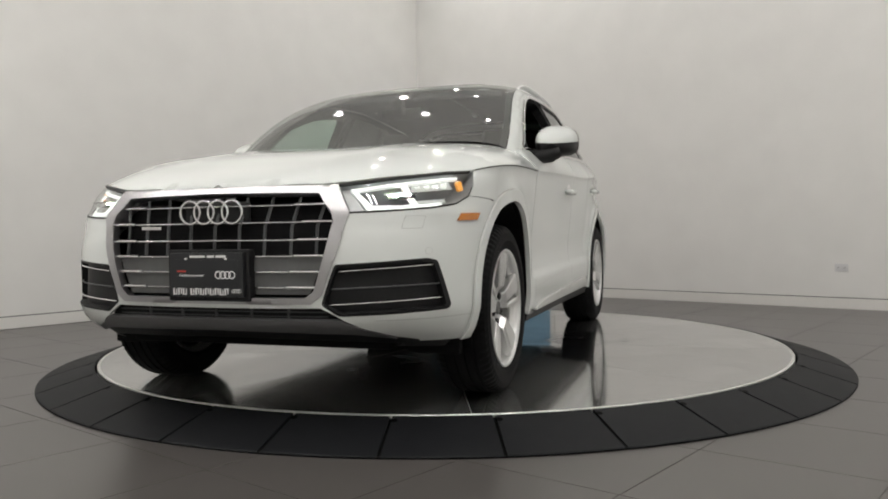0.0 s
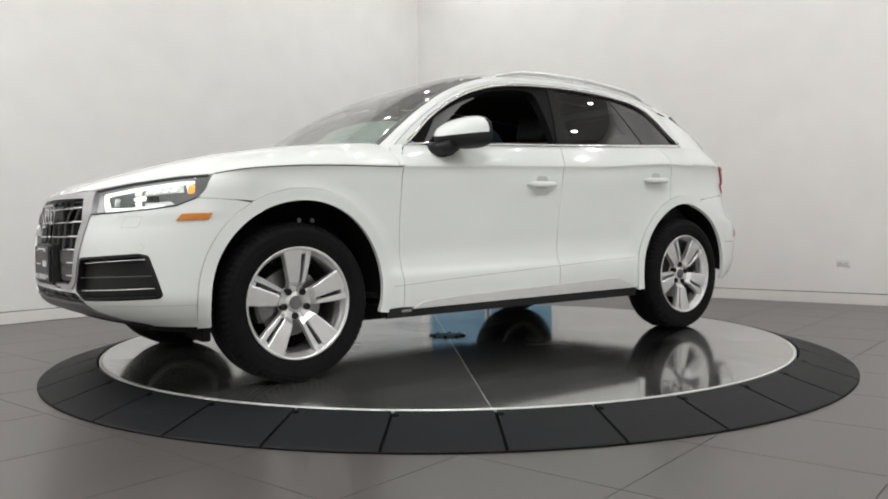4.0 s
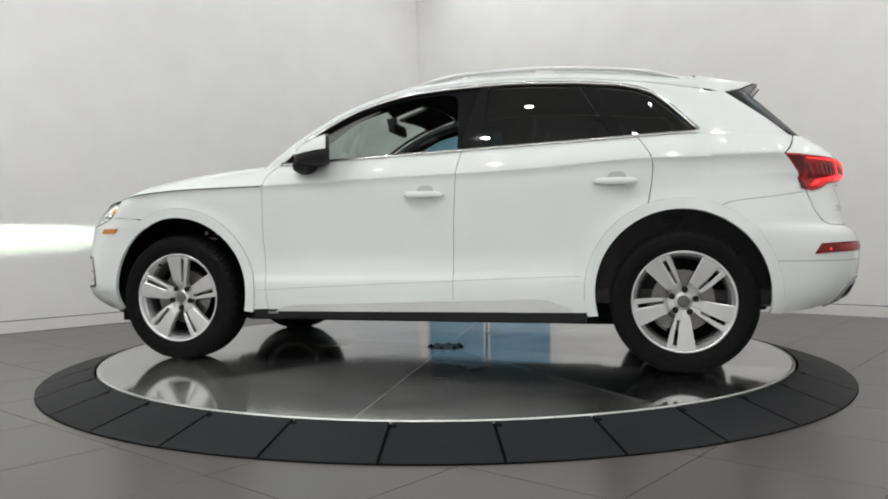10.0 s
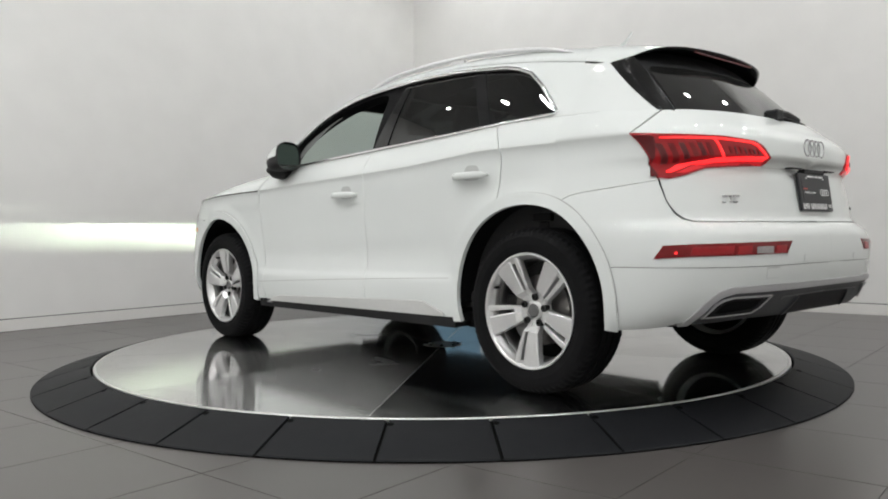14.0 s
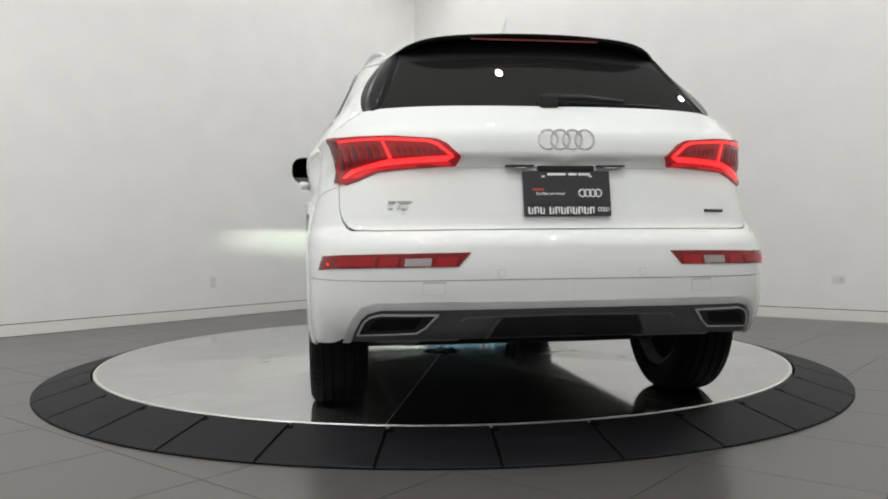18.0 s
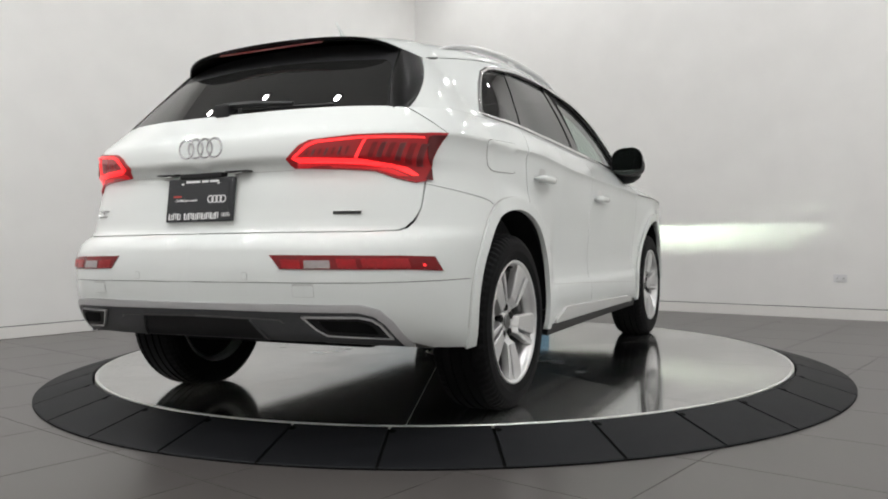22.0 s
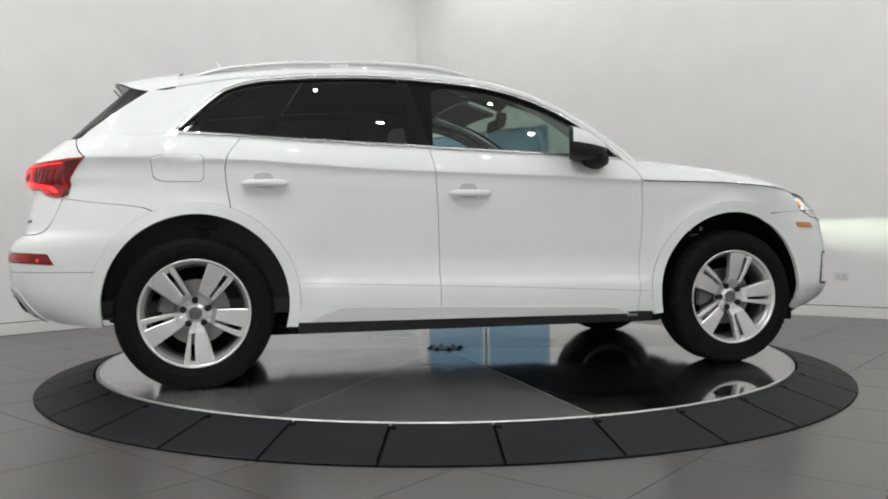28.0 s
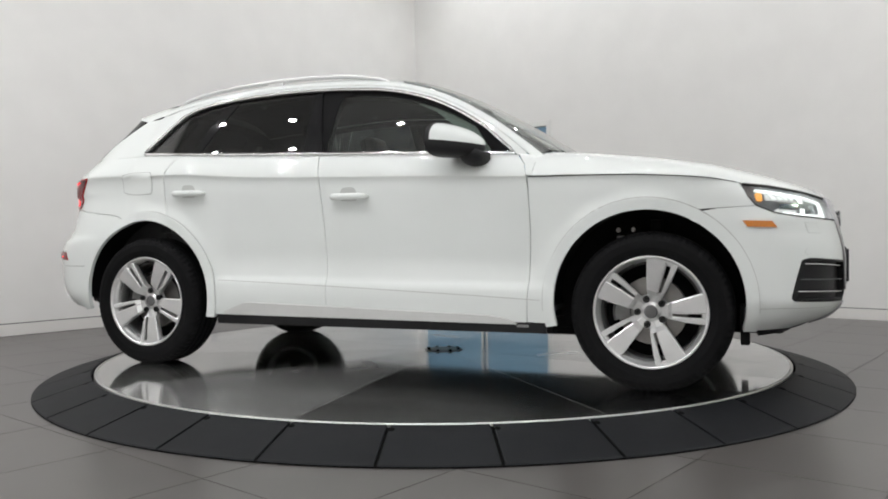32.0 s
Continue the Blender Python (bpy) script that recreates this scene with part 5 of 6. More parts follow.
def wheel():
    """One wheel, its outer face towards +y, hub at the origin."""
    w = new("wheel", None)
    w.parent = car
    R, half = 0.366, 0.118
    prof = [(0.246, -0.100), (0.262, -0.112), (0.292, -0.120), (0.325, -0.118), (0.347, -0.108), (0.358, -0.094)]
    tread = []
    for y0 in (-0.062, -0.022, 0.022, 0.062):
        tread += [(R - 0.001 - 0.16 * abs(y0) ** 2, y0 - 0.006), (R - 0.008, y0 - 0.005), (R - 0.008, y0 + 0.005), (R - 0.001 - 0.16 * abs(y0) ** 2, y0 + 0.006)]
    prof = prof + tread + [(r, -h) for r, h in prof[::-1]]
    bm = bmesh.new()
    cols = []
    for i in range(144):
        a = 2 * math.pi * i / 144
        col = []
        for r, h in prof:
            if abs(h) > 0.085 and r > 0.34 and i % 2:
                r -= 0.0045
            col.append(bm.verts.new((r * math.cos(a), h, r * math.sin(a))))
        cols.append(col)
    for i in range(144):
        c, d = cols[i], cols[(i + 1) % 144]
        for j in range(len(prof) - 1):
            bm.faces.new((c[j], d[j], d[j + 1], c[j + 1]))
    bmesh.ops.recalc_face_normals(bm, faces=bm.faces)
    tyre = part("tyre", bm, M_TYRE, w, "black road tyre")
    # barrel and flange
    bm = lathe(bmesh.new(), [(0.249, 0.105), (0.256, 0.110), (0.253, 0.115), (0.245, 0.111), (0.239, 0.100), (0.2375, 0.086), (0.231, 0.082), (0.229, 0.06), (0.226, -0.09), (0.247, -0.105)], 72, axis="y")
    bmesh.ops.recalc_face_normals(bm, faces=bm.faces)
    rim = part("rim", bm, M_RIM, w, "silver five-spoke alloy rim", smooth=True)
    bm = lathe(bmesh.new(), [(0.2285, 0.055), (0.222, 0.050), (0.216, 0.030), (0.214, -0.030), (0.220, -0.050)], 72, axis="y")
    part("barrel", bm, M_RIM_DARK, rim, "grey inner rim barrel", smooth=True)
    bm = lathe(bmesh.new(), [(0.0, 0.0), (0.006, 0.0), (0.006, 0.022), (0.0045, 0.030), (0.0, 0.031)], 10, axis="y")
    valve = part("valve", bm, M_BOLT, rim, "small black tyre valve", smooth=True)
    valve.matrix_local = pose(0.226 * math.sin(0.62), 0.072, 0.226 * math.cos(0.62))
    # black disc behind the spokes, standing in for the rim's shaded hollow
    bm = lathe(bmesh.new(), [(0.0, -0.055), (0.226, -0.055), (0.226, -0.04)], 48, axis="y")
    part("barrel_shade", bm, M_UNDER, w, "black disc for the shade inside the rim")
    # brake disc and caliper
    bm = lathe(bmesh.new(), [(0.062, 0.012), (0.155, 0.012), (0.157, 0.008), (0.157, -0.012)], 48, axis="y")
    part("brake_disc", bm, M_DISC, w, "grey brake disc")
    bm = lathe(bmesh.new(), [(0.0, 0.03), (0.05, 0.03), (0.064, 0.024), (0.064, 0.0)], 32, axis="y")
    part("brake_hub", bm, M_RIM_DARK, w)
    bm = lathe(bmesh.new(), [(0.095, 0.015), (0.100, 0.034), (0.165, 0.034), (0.178, 0.02), (0.178, -0.03)], 10, -0.55, 0.55, axis="y")
    part("caliper", bm, M_CALIPER, w, "grey brake caliper")
    # spokes: broad blade with a slot near one edge
    for k in range(5):
        m = Matrix.Rotation(-2 * math.pi * k / 5, 4, "Y") @ Matrix.Diagonal((-1, 1, 1, 1))
        bm = bmesh.new()
        secs = [(0.036, -0.030, 0.028, 0.060), (0.074, -0.037, 0.032, 0.068), (0.094, -0.044, 0.037, 0.090), (0.155, -0.061, 0.049, 0.098), (0.200, -0.073, 0.056, 0.102), (0.243, -0.085, 0.061, 0.105)]

        def blade(c0, c1, lo=0, taper=0.006):
            rows = []
            for r, w0, w1, y in secs[lo:]:
                a, b = w0 + (w1 - w0) * c0, w0 + (w1 - w0) * c1
                rows.append([bm.verts.new(m @ Vector(p)) for p in ((a, y - 0.034, r), (a, y - 0.004, r), (a + taper, y, r), (b - taper, y, r), (b, y - 0.004, r), (b, y - 0.034, r))])
            for i in range(len(rows) - 1):
                for j in range(5):
                    bm.faces.new((rows[i][j], rows[i][j + 1], rows[i + 1][j + 1], rows[i + 1][j]))
            bm.faces.new(rows[0])
            bm.faces.new(rows[-1])
        blade(0.0, 0.65)
        blade(0.80, 1.0, 2, 0.004)
        r0, r1 = [bm.verts.new(m @ Vector(p)) for p in ((-0.085 + 0.146 * 0.6, 0.098, 0.222), (-0.085 + 0.146 * 0.85, 0.098, 0.222))], [bm.verts.new(m @ Vector(p)) for p in ((-0.085 + 0.146 * 0.6, 0.100, 0.242), (-0.085 + 0.146 * 0.85, 0.100, 0.242))]
        bm.faces.new((r0[0], r0[1], r1[1], r1[0]))
        blade_rows = []
        for r, w0, w1, y in secs[:3]:
            a, b = w0 + (w1 - w0) * 0.65, w1
            blade_rows.append([bm.verts.new(m @ Vector(p)) for p in ((a, y - 0.034, r), (a, y, r), (b - 0.004, y, r), (b, y - 0.004, r), (b, y - 0.034, r))])
        for i in range(2):
            for j in range(4):
                bm.faces.new((blade_rows[i][j], blade_rows[i][j + 1], blade_rows[i + 1][j + 1], blade_rows[i + 1][j]))
        bm.faces.new(blade_rows[-1])
        bmesh.ops.recalc_face_normals(bm, faces=bm.faces)
        part("spoke", bm, M_RIM, rim)
        a = 2 * math.pi * (k + 0.5) / 5
        b = lathe(bmesh.new(), [(0.0, 0.066), (0.0080, 0.066), (0.0095, 0.074), (0.0155, 0.073), (0.0165, 0.045)], 12, axis="y", m=Matrix.Translation((0.060 * math.sin(a), 0, 0.060 * math.cos(a))))
        part("wheel_bolt", b, M_BOLT, rim, "dark wheel bolt")
    bm = lathe(bmesh.new(), [(0.0, 0.036), (0.078, 0.036), (0.080, 0.046), (0.050, 0.052), (0.044, 0.066), (0.0, 0.072)], 40, axis="y")
    bmesh.ops.recalc_face_normals(bm, faces=bm.faces)
    part("hub", bm, M_RIM, rim, smooth=True)
    bm = lathe(bmesh.new(), [(0.0, 0.078), (0.026, 0.077), (0.031, 0.070)], 28, axis="y")
    part("centre_cap", bm, M_RIM_DARK, rim, "grey centre cap")
    return w


def underbody():
    bm = bmesh.new()
    box(bm, -1.05, 1.98, -0.60, 0.60, 0.245, 0.34, 0.02)
    box(bm, -1.86, -1.05, -0.48, 0.48, 0.285, 0.36, 0.02)
    box(bm, -0.92, 0.93, -0.86, 0.86, 0.245, 0.34, 0.02)
    box(bm, -1.20, 1.20, -0.50, 0.50, 0.195, 0.26, 0.03)
    part("underbody", bm, M_UNDER, car, "black underbody")
    for x in (ARCH_F, ARCH_R):
        for s in (1, -1):
            bm = lathe(bmesh.new(), [(0.44, 0.0), (0.44, 0.285)], 30, -0.06, math.pi + 0.06, axis="y")
            lathe(bm, [(0.0, 0.0), (0.44, 0.0)], 30, -0.16, math.pi + 0.16, axis="y")
            ob = part("wheel_liner", bm, M_UNDER, car, "black wheel arch liner", smooth=True)
            ob.matrix_local = Matrix.Translation((x, s * 0.60, ARCH_Z)) @ Matrix.Diagonal((1, s, 1, 1))
            bm = bmesh.new()
            tube(bm, [(0.02, 0.02, 0.10), (0.03, 0.06, 0.40)], 0.030, 10)
            if x > 0:
                tube(bm, [(-0.17, 0.03, 0.345), (-0.05, 0.10, 0.345)], 0.014, 8)
            else:
                box(bm, -0.02, 0.09, 0.03, 0.13, 0.372, 0.410, 0.008)
                box(bm, 0.00, 0.07, 0.04, 0.12, 0.330, 0.374, 0.012)
            ob = part("strut", bm, M_UNDER if x > 0 else M_BLACK, car, "dark suspension strut")
            ob.matrix_local = Matrix.Translation((x, s * 0.62, ARCH_Z - 0.02)) @ Matrix.Diagonal((1, s, 1, 1))
            for dx, dz in ((-0.145, 0.352), (-0.075, 0.354)) if x > 0 else ():
                bm = lathe(bmesh.new(), [(0.0, 0.010), (0.010, 0.010), (0.012, 0.0)], 8, axis="y")
                bolt = part("strut_bolt", bm, M_DISC, ob, "pale metal bolt head")
                bolt.matrix_local = pose(dx, 0.10, dz)
            if x > 0:
                bm = box(bmesh.new(), -0.150, -0.055, 0.10, 0.125, 0.312, 0.326, 0.006)
                part("arm_edge", bm, M_CALIPER, ob, "pale edge of the upper arm")
    for x in (ARCH_F, ARCH_R):
        bm = bmesh.new()
        tube(bm, [(x, -0.75, 0.34), (x, 0.75, 0.34)], 0.035, 8)
        part("axle", bm, M_UNDER, car, "dark axle shaft")
    for s in (1, -1):
        bm = bmesh.new()
        tube(bm, [(-1.52, s * 0.30, 0.29), (-1.46, s * 0.48, 0.255), (-1.43, s * 0.66, 0.25)], 0.018, 8)
        part("suspension_arm", bm, M_CALIPER, car, "pale metal lower suspension arm", smooth=True)
        bm = box(bmesh.new(), -2.0, -1.80, *sorted((s * 0.34, s * 0.66)), 0.318, 0.352, 0.012)
        part("heat_shield", bm, M_CALIPER, car, "pale metal heat shield behind the bumper")
        bm = box(bmesh.new(), 1.79, 1.83, *sorted((s * 0.60, s * 0.82)), 0.215, 0.385, 0.008)
        part("air_deflector", bm, M_UNDER, car, "black rubber flap")
        part("jacking_plate", box(bmesh.new(), -0.80, -0.60, *sorted((s * 0.862, s * 0.872)), 0.262, 0.272, 0.002), M_CALIPER, car, "pale metal jacking plate under the sill")
        part("sill_clip", box(bmesh.new(), 0.785, 0.845, *sorted((s * 0.868, s * 0.882)), 0.272, 0.286, 0.003), M_CALIPER, car, "pale clip at the sill's end")
        bm = box(bmesh.new(), 0.90, 0.96, *sorted((s * 0.60, s * 0.87)), 0.25, 0.31, 0.01)
        part("mud_flap", bm, M_UNDER, car, "black flap behind the wheel")
        bm = box(bmesh.new(), -0.975, -0.91, *sorted((s * 0.60, s * 0.78)), 0.24, 0.31, 0.01)
        part("mud_flap", bm, M_UNDER, car, "black flap before the wheel")


def mirrors():
    for s in (1, -1):
        mir = new("door_mirror", None)
        mir.parent = car
        tagged(mir, "door mirror with a white cap and black base")
        n, k = 16, 20

        def shape(a, t):
            """A point of the housing: t from the rear rim (0) to the nose (1)."""
            g = (1 - t ** 4.0) ** 0.5 if t < 1 else 0.0
            c, sn = math.cos(a), math.sin(a)
            e = lambda v: abs(v) ** 0.72 * (1 if v > 0 else -1)
            out = 0.108 * e(c) * g * (1 - 0.12 * t)
            tall = 0.096 * (1 - 0.48 * t ** 1.5) if sn > 0 else 0.072 * (1 - 0.10 * t)
            return (0.436 + 0.206 * t - 0.40 * out, 0.952 + out + 0.004 * t, 1.166 + tall * e(sn) * g - 0.020 * t)
        for name, a0, a1, t0, t1, mat, lab in (("mirror_cap", math.radians(2), math.radians(178), 0.10, 1.0, M_PAINT, "white mirror cap"), ("mirror_underside", math.radians(178), math.radians(362), 0.10, 1.0, M_BLACK, "black mirror underside"), ("mirror_shell", 0.0, 2 * math.pi, 0.0, 0.10, M_BLACK, "black mirror rim")):
            verts, faces = [], []
            for i in range(n + 1):
                for j in range(k + 1):
                    x, y, z = shape(a0 + (a1 - a0) * j / k, t0 + (t1 - t0) * (i / n) ** 0.7)
                    verts.append((x, s * y, z))
            for i in range(n):
                for j in range(k):
                    a = i * (k + 1) + j
                    f = (a, a + 1, a + k + 2, a + k + 1)
                    faces.append(f[::-1] if s < 0 else f)
            mesh_object(name, verts, faces, mat, mir, lab)
        rim = [shape(2 * math.pi * j / 32, 0.0) for j in range(32)]
        back = [(x + 0.006, s * (0.952 + (y - 0.952) * 0.95), 1.166 + (z - 1.166) * 0.95) for x, y, z in rim]
        mesh_object("mirror_glass", back, [tuple(range(32))], M_MIRROR, mir, "mirror glass", smooth=False)
        verts = [(x, s * y, z) for x, y, z in rim] + back
        mesh_object("mirror_rim", verts, [(j, (j + 1) % 32, 32 + (j + 1) % 32, 32 + j) for j in range(32)], M_BLACK, mir)
        bm = bmesh.new()
        tube(bm, [(0.604, s * 0.815, 1.086), (0.600, s * 0.88, 1.084), (0.592, s * 0.94, 1.092), (0.580, s * 0.985, 1.110)], [0.058, 0.060, 0.064, 0.050], 12, flat=0.66)
        part("mirror_arm", bm, M_BLACK, mir, "black mirror arm", smooth=True)
        panel("mirror_corner", [[(0.77, 1.1125), (0.665, 1.190), (0.655, 1.127)]], cabin, M_SEAL, "black corner cover", side=s, parent=mir, lift=0.0, fold=0.02, flip=True)


def headlamp(s):
    outline = SX((1.792, 0.9242), (1.824, 0.868), (1.858, 0.8315), (1.93, 0.7995), (2.02, 0.7855)) + SF((0.66, 0.7735), (0.529, 0.768), (0.472, 0.866), (0.64, 0.8915)) + SX((1.892, 0.9165))
    h = panel("headlamp", [outline], shell, M_LAMP_HOUSE, "lit headlamp with bright daylight strips", side=s, lift=-0.130, fold=-0.128, step=0.02)
    up = SF((0.512, 0.862), (0.64, 0.885)) + SX((1.905, 0.9095), (1.858, 0.9115), (1.868, 0.9025), (1.915, 0.9000)) + SF((0.64, 0.8745), (0.533, 0.853))
    panel("daylight_strip", [up], shell, M_DRL, "glowing white upper strip", side=s, parent=h, lift=-0.016, fold=0.012, step=0.015)
    down = SF((0.514, 0.859), (0.585, 0.786), (0.70, 0.785), (0.765, 0.791), (0.815, 0.800), (0.808, 0.808), (0.758, 0.801), (0.70, 0.798), (0.600, 0.798), (0.537, 0.852))
    panel("daylight_strip", [down], shell, M_DRL, "glowing white lower strip", side=s, parent=h, lift=-0.016, fold=0.012, step=0.015)
    for bar in (SF((0.672, 0.873), (0.694, 0.8765), (0.712, 0.849), (0.690, 0.847)), SF((0.706, 0.8225), (0.728, 0.824), (0.744, 0.802), (0.722, 0.800))):
        panel("divider", [bar], shell, M_DRL, "glowing slanted divider", side=s, parent=h, lift=-0.016, fold=0.003, step=0.015)
    cell = SF((0.566, 0.842), (0.668, 0.861), (0.708, 0.812), (0.604, 0.812))
    c = panel("lamp_cell", [cell], shell, M_CELL_GLOW, "grey lamp chamber, lamp light added as glow", side=s, parent=h, lift=-0.122, fold=0.0, step=0.02)
    for y0 in (0.582, 0.597):
        panel("cell_rib", [SF((y0 + 0.012, 0.815), (y0 - 0.012, 0.852), (y0 - 0.006, 0.853), (y0 + 0.018, 0.815))], shell, M_LAMP_CHROME, "bright rib", side=s, parent=c, lift=-0.035, fold=0.01, step=0.02)
    panel("reflector", [SF((0.716, 0.854), (0.704, 0.880), (0.800, 0.896)) + SX((1.900, 0.899), (1.905, 0.862))], shell, M_CELL_GLOW, "faceted reflector, lamp light added as glow", side=s, parent=h, lift=-0.026, fold=0.0, step=0.015)
    # reflector cups beside the divider, their sparkle added as emission
    for y0, z0, z1 in ((0.722, 0.864, 0.878), (0.750, 0.864, 0.882), (0.776, 0.864, 0.882), (0.800, 0.864, 0.890)):
        panel("reflector_cup", [rounded(SF((y0, z0), (y0 - 0.006, z1 - 0.004), (y0 + 0.012, z1), (y0 + 0.018, z0)), 0.006)], shell, M_CUP_GLOW, "reflector cup, lamp light added as glow", side=s, parent=h, lift=-0.019, fold=0.005, step=0.012)
    panel("inner_cover", [SF((0.480, 0.862), (0.508, 0.862), (0.582, 0.776), (0.536, 0.773))], shell, M_LAMP_HOUSE, "dark ribbed inner cover", side=s, parent=h, lift=-0.020, fold=0.0, step=0.015)
    amber = rounded(SX((1.858, 0.893), (1.866, 0.852), (1.890, 0.850), (1.884, 0.892)), 0.012)
    panel("turn_signal", [amber], shell, M_AMBER_GLOW, "amber turn signal", side=s, parent=h, lift=-0.014, fold=0.01, step=0.012)
    # projector: emitting strip behind a slot that cuts the beam off level
    y, x = s * 0.655, 1.965
    part("projector", box(bmesh.new(), x, x + 0.004, y - 0.028, y + 0.028, 0.8325, 0.8338), M_BEAM, h, "blazing white projector")
    bm = bmesh.new()
    box(bm, x - 0.004, x + 0.076, y - 0.040, y + 0.040, 0.8375, 0.8400)
    box(bm, x + 0.072, x + 0.076, y - 0.055 - 0.025 * (s < 0), y + 0.055 + 0.025 * (s > 0), 0.8332, 0.8376)
    box(bm, x - 0.004, x + 0.076, y - 0.040, y + 0.040, 0.8150, 0.8170)
    box(bm, x - 0.008, x - 0.002, y - 0.040, y + 0.040, 0.8150, 0.8400)
    for e in (1, -1):
        box(bm, x - 0.004, x + (0.046 if e == s else 0.072), y + e * 0.040 - 0.001, y + e * 0.040 + 0.001, 0.8150, 0.8400)
    box(bm, x + 0.016, x + 0.018, y - 0.039, y + 0.039, 0.8170, 0.8317)
    part("beam_shield", bm, M_BLACK, h, "black projector shield")
    panel("lower_reflector", [SF((0.752, 0.800), (0.738, 0.821), (0.815, 0.825), (0.832, 0.812))], shell, M_CELL_GLOW, "lower reflector, lamp light added as glow", side=s, parent=h, lift=-0.030, fold=0.01, step=0.015)
    line = SX((1.830, 0.866), (1.858, 0.8325), (1.93, 0.8005), (2.02, 0.7865)) + SF((0.66, 0.7745), (0.529, 0.769))
    panel("lamp_seal", [line + [(u, z - 0.0065) for u, z in line[::-1]]], shell, M_SEAM, "black seal under the lens", side=s, parent=h, lift=0.0015, fold=0.004, step=0.012)
    glass_ob = panel("lamp_lens", [outline], shell, M_LENS, "clear lens", side=s, parent=h, lift=-0.001, fold=0.0, step=0.025)
    glass_ob.visible_shadow = False


def ring_badge(name, parent, m, r, gap, thick, mat=None, label="four linked chrome rings"):
    for i in range(4):
        bm = bmesh.new()
        c = (i - 1.5) * gap
        rings = []
        for j in range(36):
            a = 2 * math.pi * j / 36
            rings.append([bm.verts.new(m @ Vector((thick * 0.6 * math.sin(b), c + (r + thick * math.cos(b)) * math.cos(a), (r + thick * math.cos(b)) * math.sin(a)))) for b in [2 * math.pi * q / 8 for q in range(8)]])
        for j in range(36):
            for q in range(8):
                bm.faces.new((rings[j][q], rings[j][(q + 1) % 8], rings[(j + 1) % 36][(q + 1) % 8], rings[(j + 1) % 36][q]))
        bmesh.ops.recalc_face_normals(bm, faces=bm.faces)
        part(name, bm, mat or M_CHROME, parent, label, smooth=True)


def dealer_plate(parent, m):
    """A black advertising plate; local x outwards, y to its left, z up, centre at the origin."""
    p = new("dealer_plate", None)
    p.parent = parent
    p.matrix_local = m
    tagged(p, "black dealer plate with white print")
    part("plate_frame", box(bmesh.new(), -0.006, 0.006, -0.157, 0.157, -0.081, 0.081, 0.004), M_PLATE, p, "black plate")
    bm = box(bmesh.new(), 0.0062, 0.0075, -0.135, 0.135, -0.040, 0.055, 0.0006)
    part("plate_field", bm, M_PLATE, p)
    for y0, count in ((-0.143, 3), (-0.068, 8)):
        for k in range(count):
            y = y0 + 0.0208 * k
            bm = box(bmesh.new(), 0.0062, 0.0074, y, y + 0.0062, -0.0735, -0.0490)
            box(bm, 0.0062, 0.0074, y + 0.0062, y + 0.0165, *((-0.0525, -0.0490) if k % 2 else (-0.0735, -0.0700)))
            box(bm, 0.0062, 0.0074, y + 0.0125, y + 0.0165, -0.0700, -0.0525)
            part("plate_bar", bm, M_INK, p, "white printed name as plain bars")
    text("plate_words", "Certified pre-owned", 0.0125, (0.0082, -0.062, -0.002), p, False)
    part("plate_bar", box(bmesh.new(), 0.0076, 0.0082, -0.125, -0.085, 0.010, 0.016), M_INK_RED, p, "small red printed bar")
    for y0, y1 in ((-0.070, -0.004), (0.006, 0.036), (0.042, 0.085)):
        part("plate_bar", box(bmesh.new(), 0.0062, 0.0070, y0, y1, 0.063, 0.071), M_INK, p, "small white printed bar")
    for y in (-0.085, 0.085):
        part("plate_screw", box(bmesh.new(), 0.0062, 0.0095, y - 0.006, y + 0.006, 0.056, 0.062, 0.002), M_INK, p)
    ring_badge("plate_ring", p, Matrix.Translation((0.008, 0.082, 0.0)), 0.0125, 0.019, 0.0022, M_INK, "printed white ring")
    ring_badge("plate_ring", p, Matrix.Translation((0.0072, 0.128, -0.058)), 0.006, 0.0092, 0.001, M_INK, "small printed ring")


def text(name, words, size, at, parent, bold):
    """Raised lettering in the built-in font, facing local +x, centred."""
    cu = bpy.data.curves.new(name, "FONT")
    cu.body, cu.size, cu.extrude, cu.offset = words, size, 0.0004, 0.0007 if bold else 0.0002
    cu.align_x, cu.align_y = "CENTER", "CENTER"
    tmp = bpy.data.objects.new(name, cu)
    me = bpy.data.meshes.new_from_object(tmp)
    bpy.data.objects.remove(tmp)
    me.materials.clear()
    me.materials.append(M_INK)
    ob = new(name, me)
    ob.parent = parent
    # letters run to the plate's right as one faces it
    ob.matrix_local = Matrix(((0, 0, 1, at[0]), (1, 0, 0, at[1]), (0, 1, 0, at[2]), (0, 0, 0, 1)))
    return tagged(ob, "white printed words")


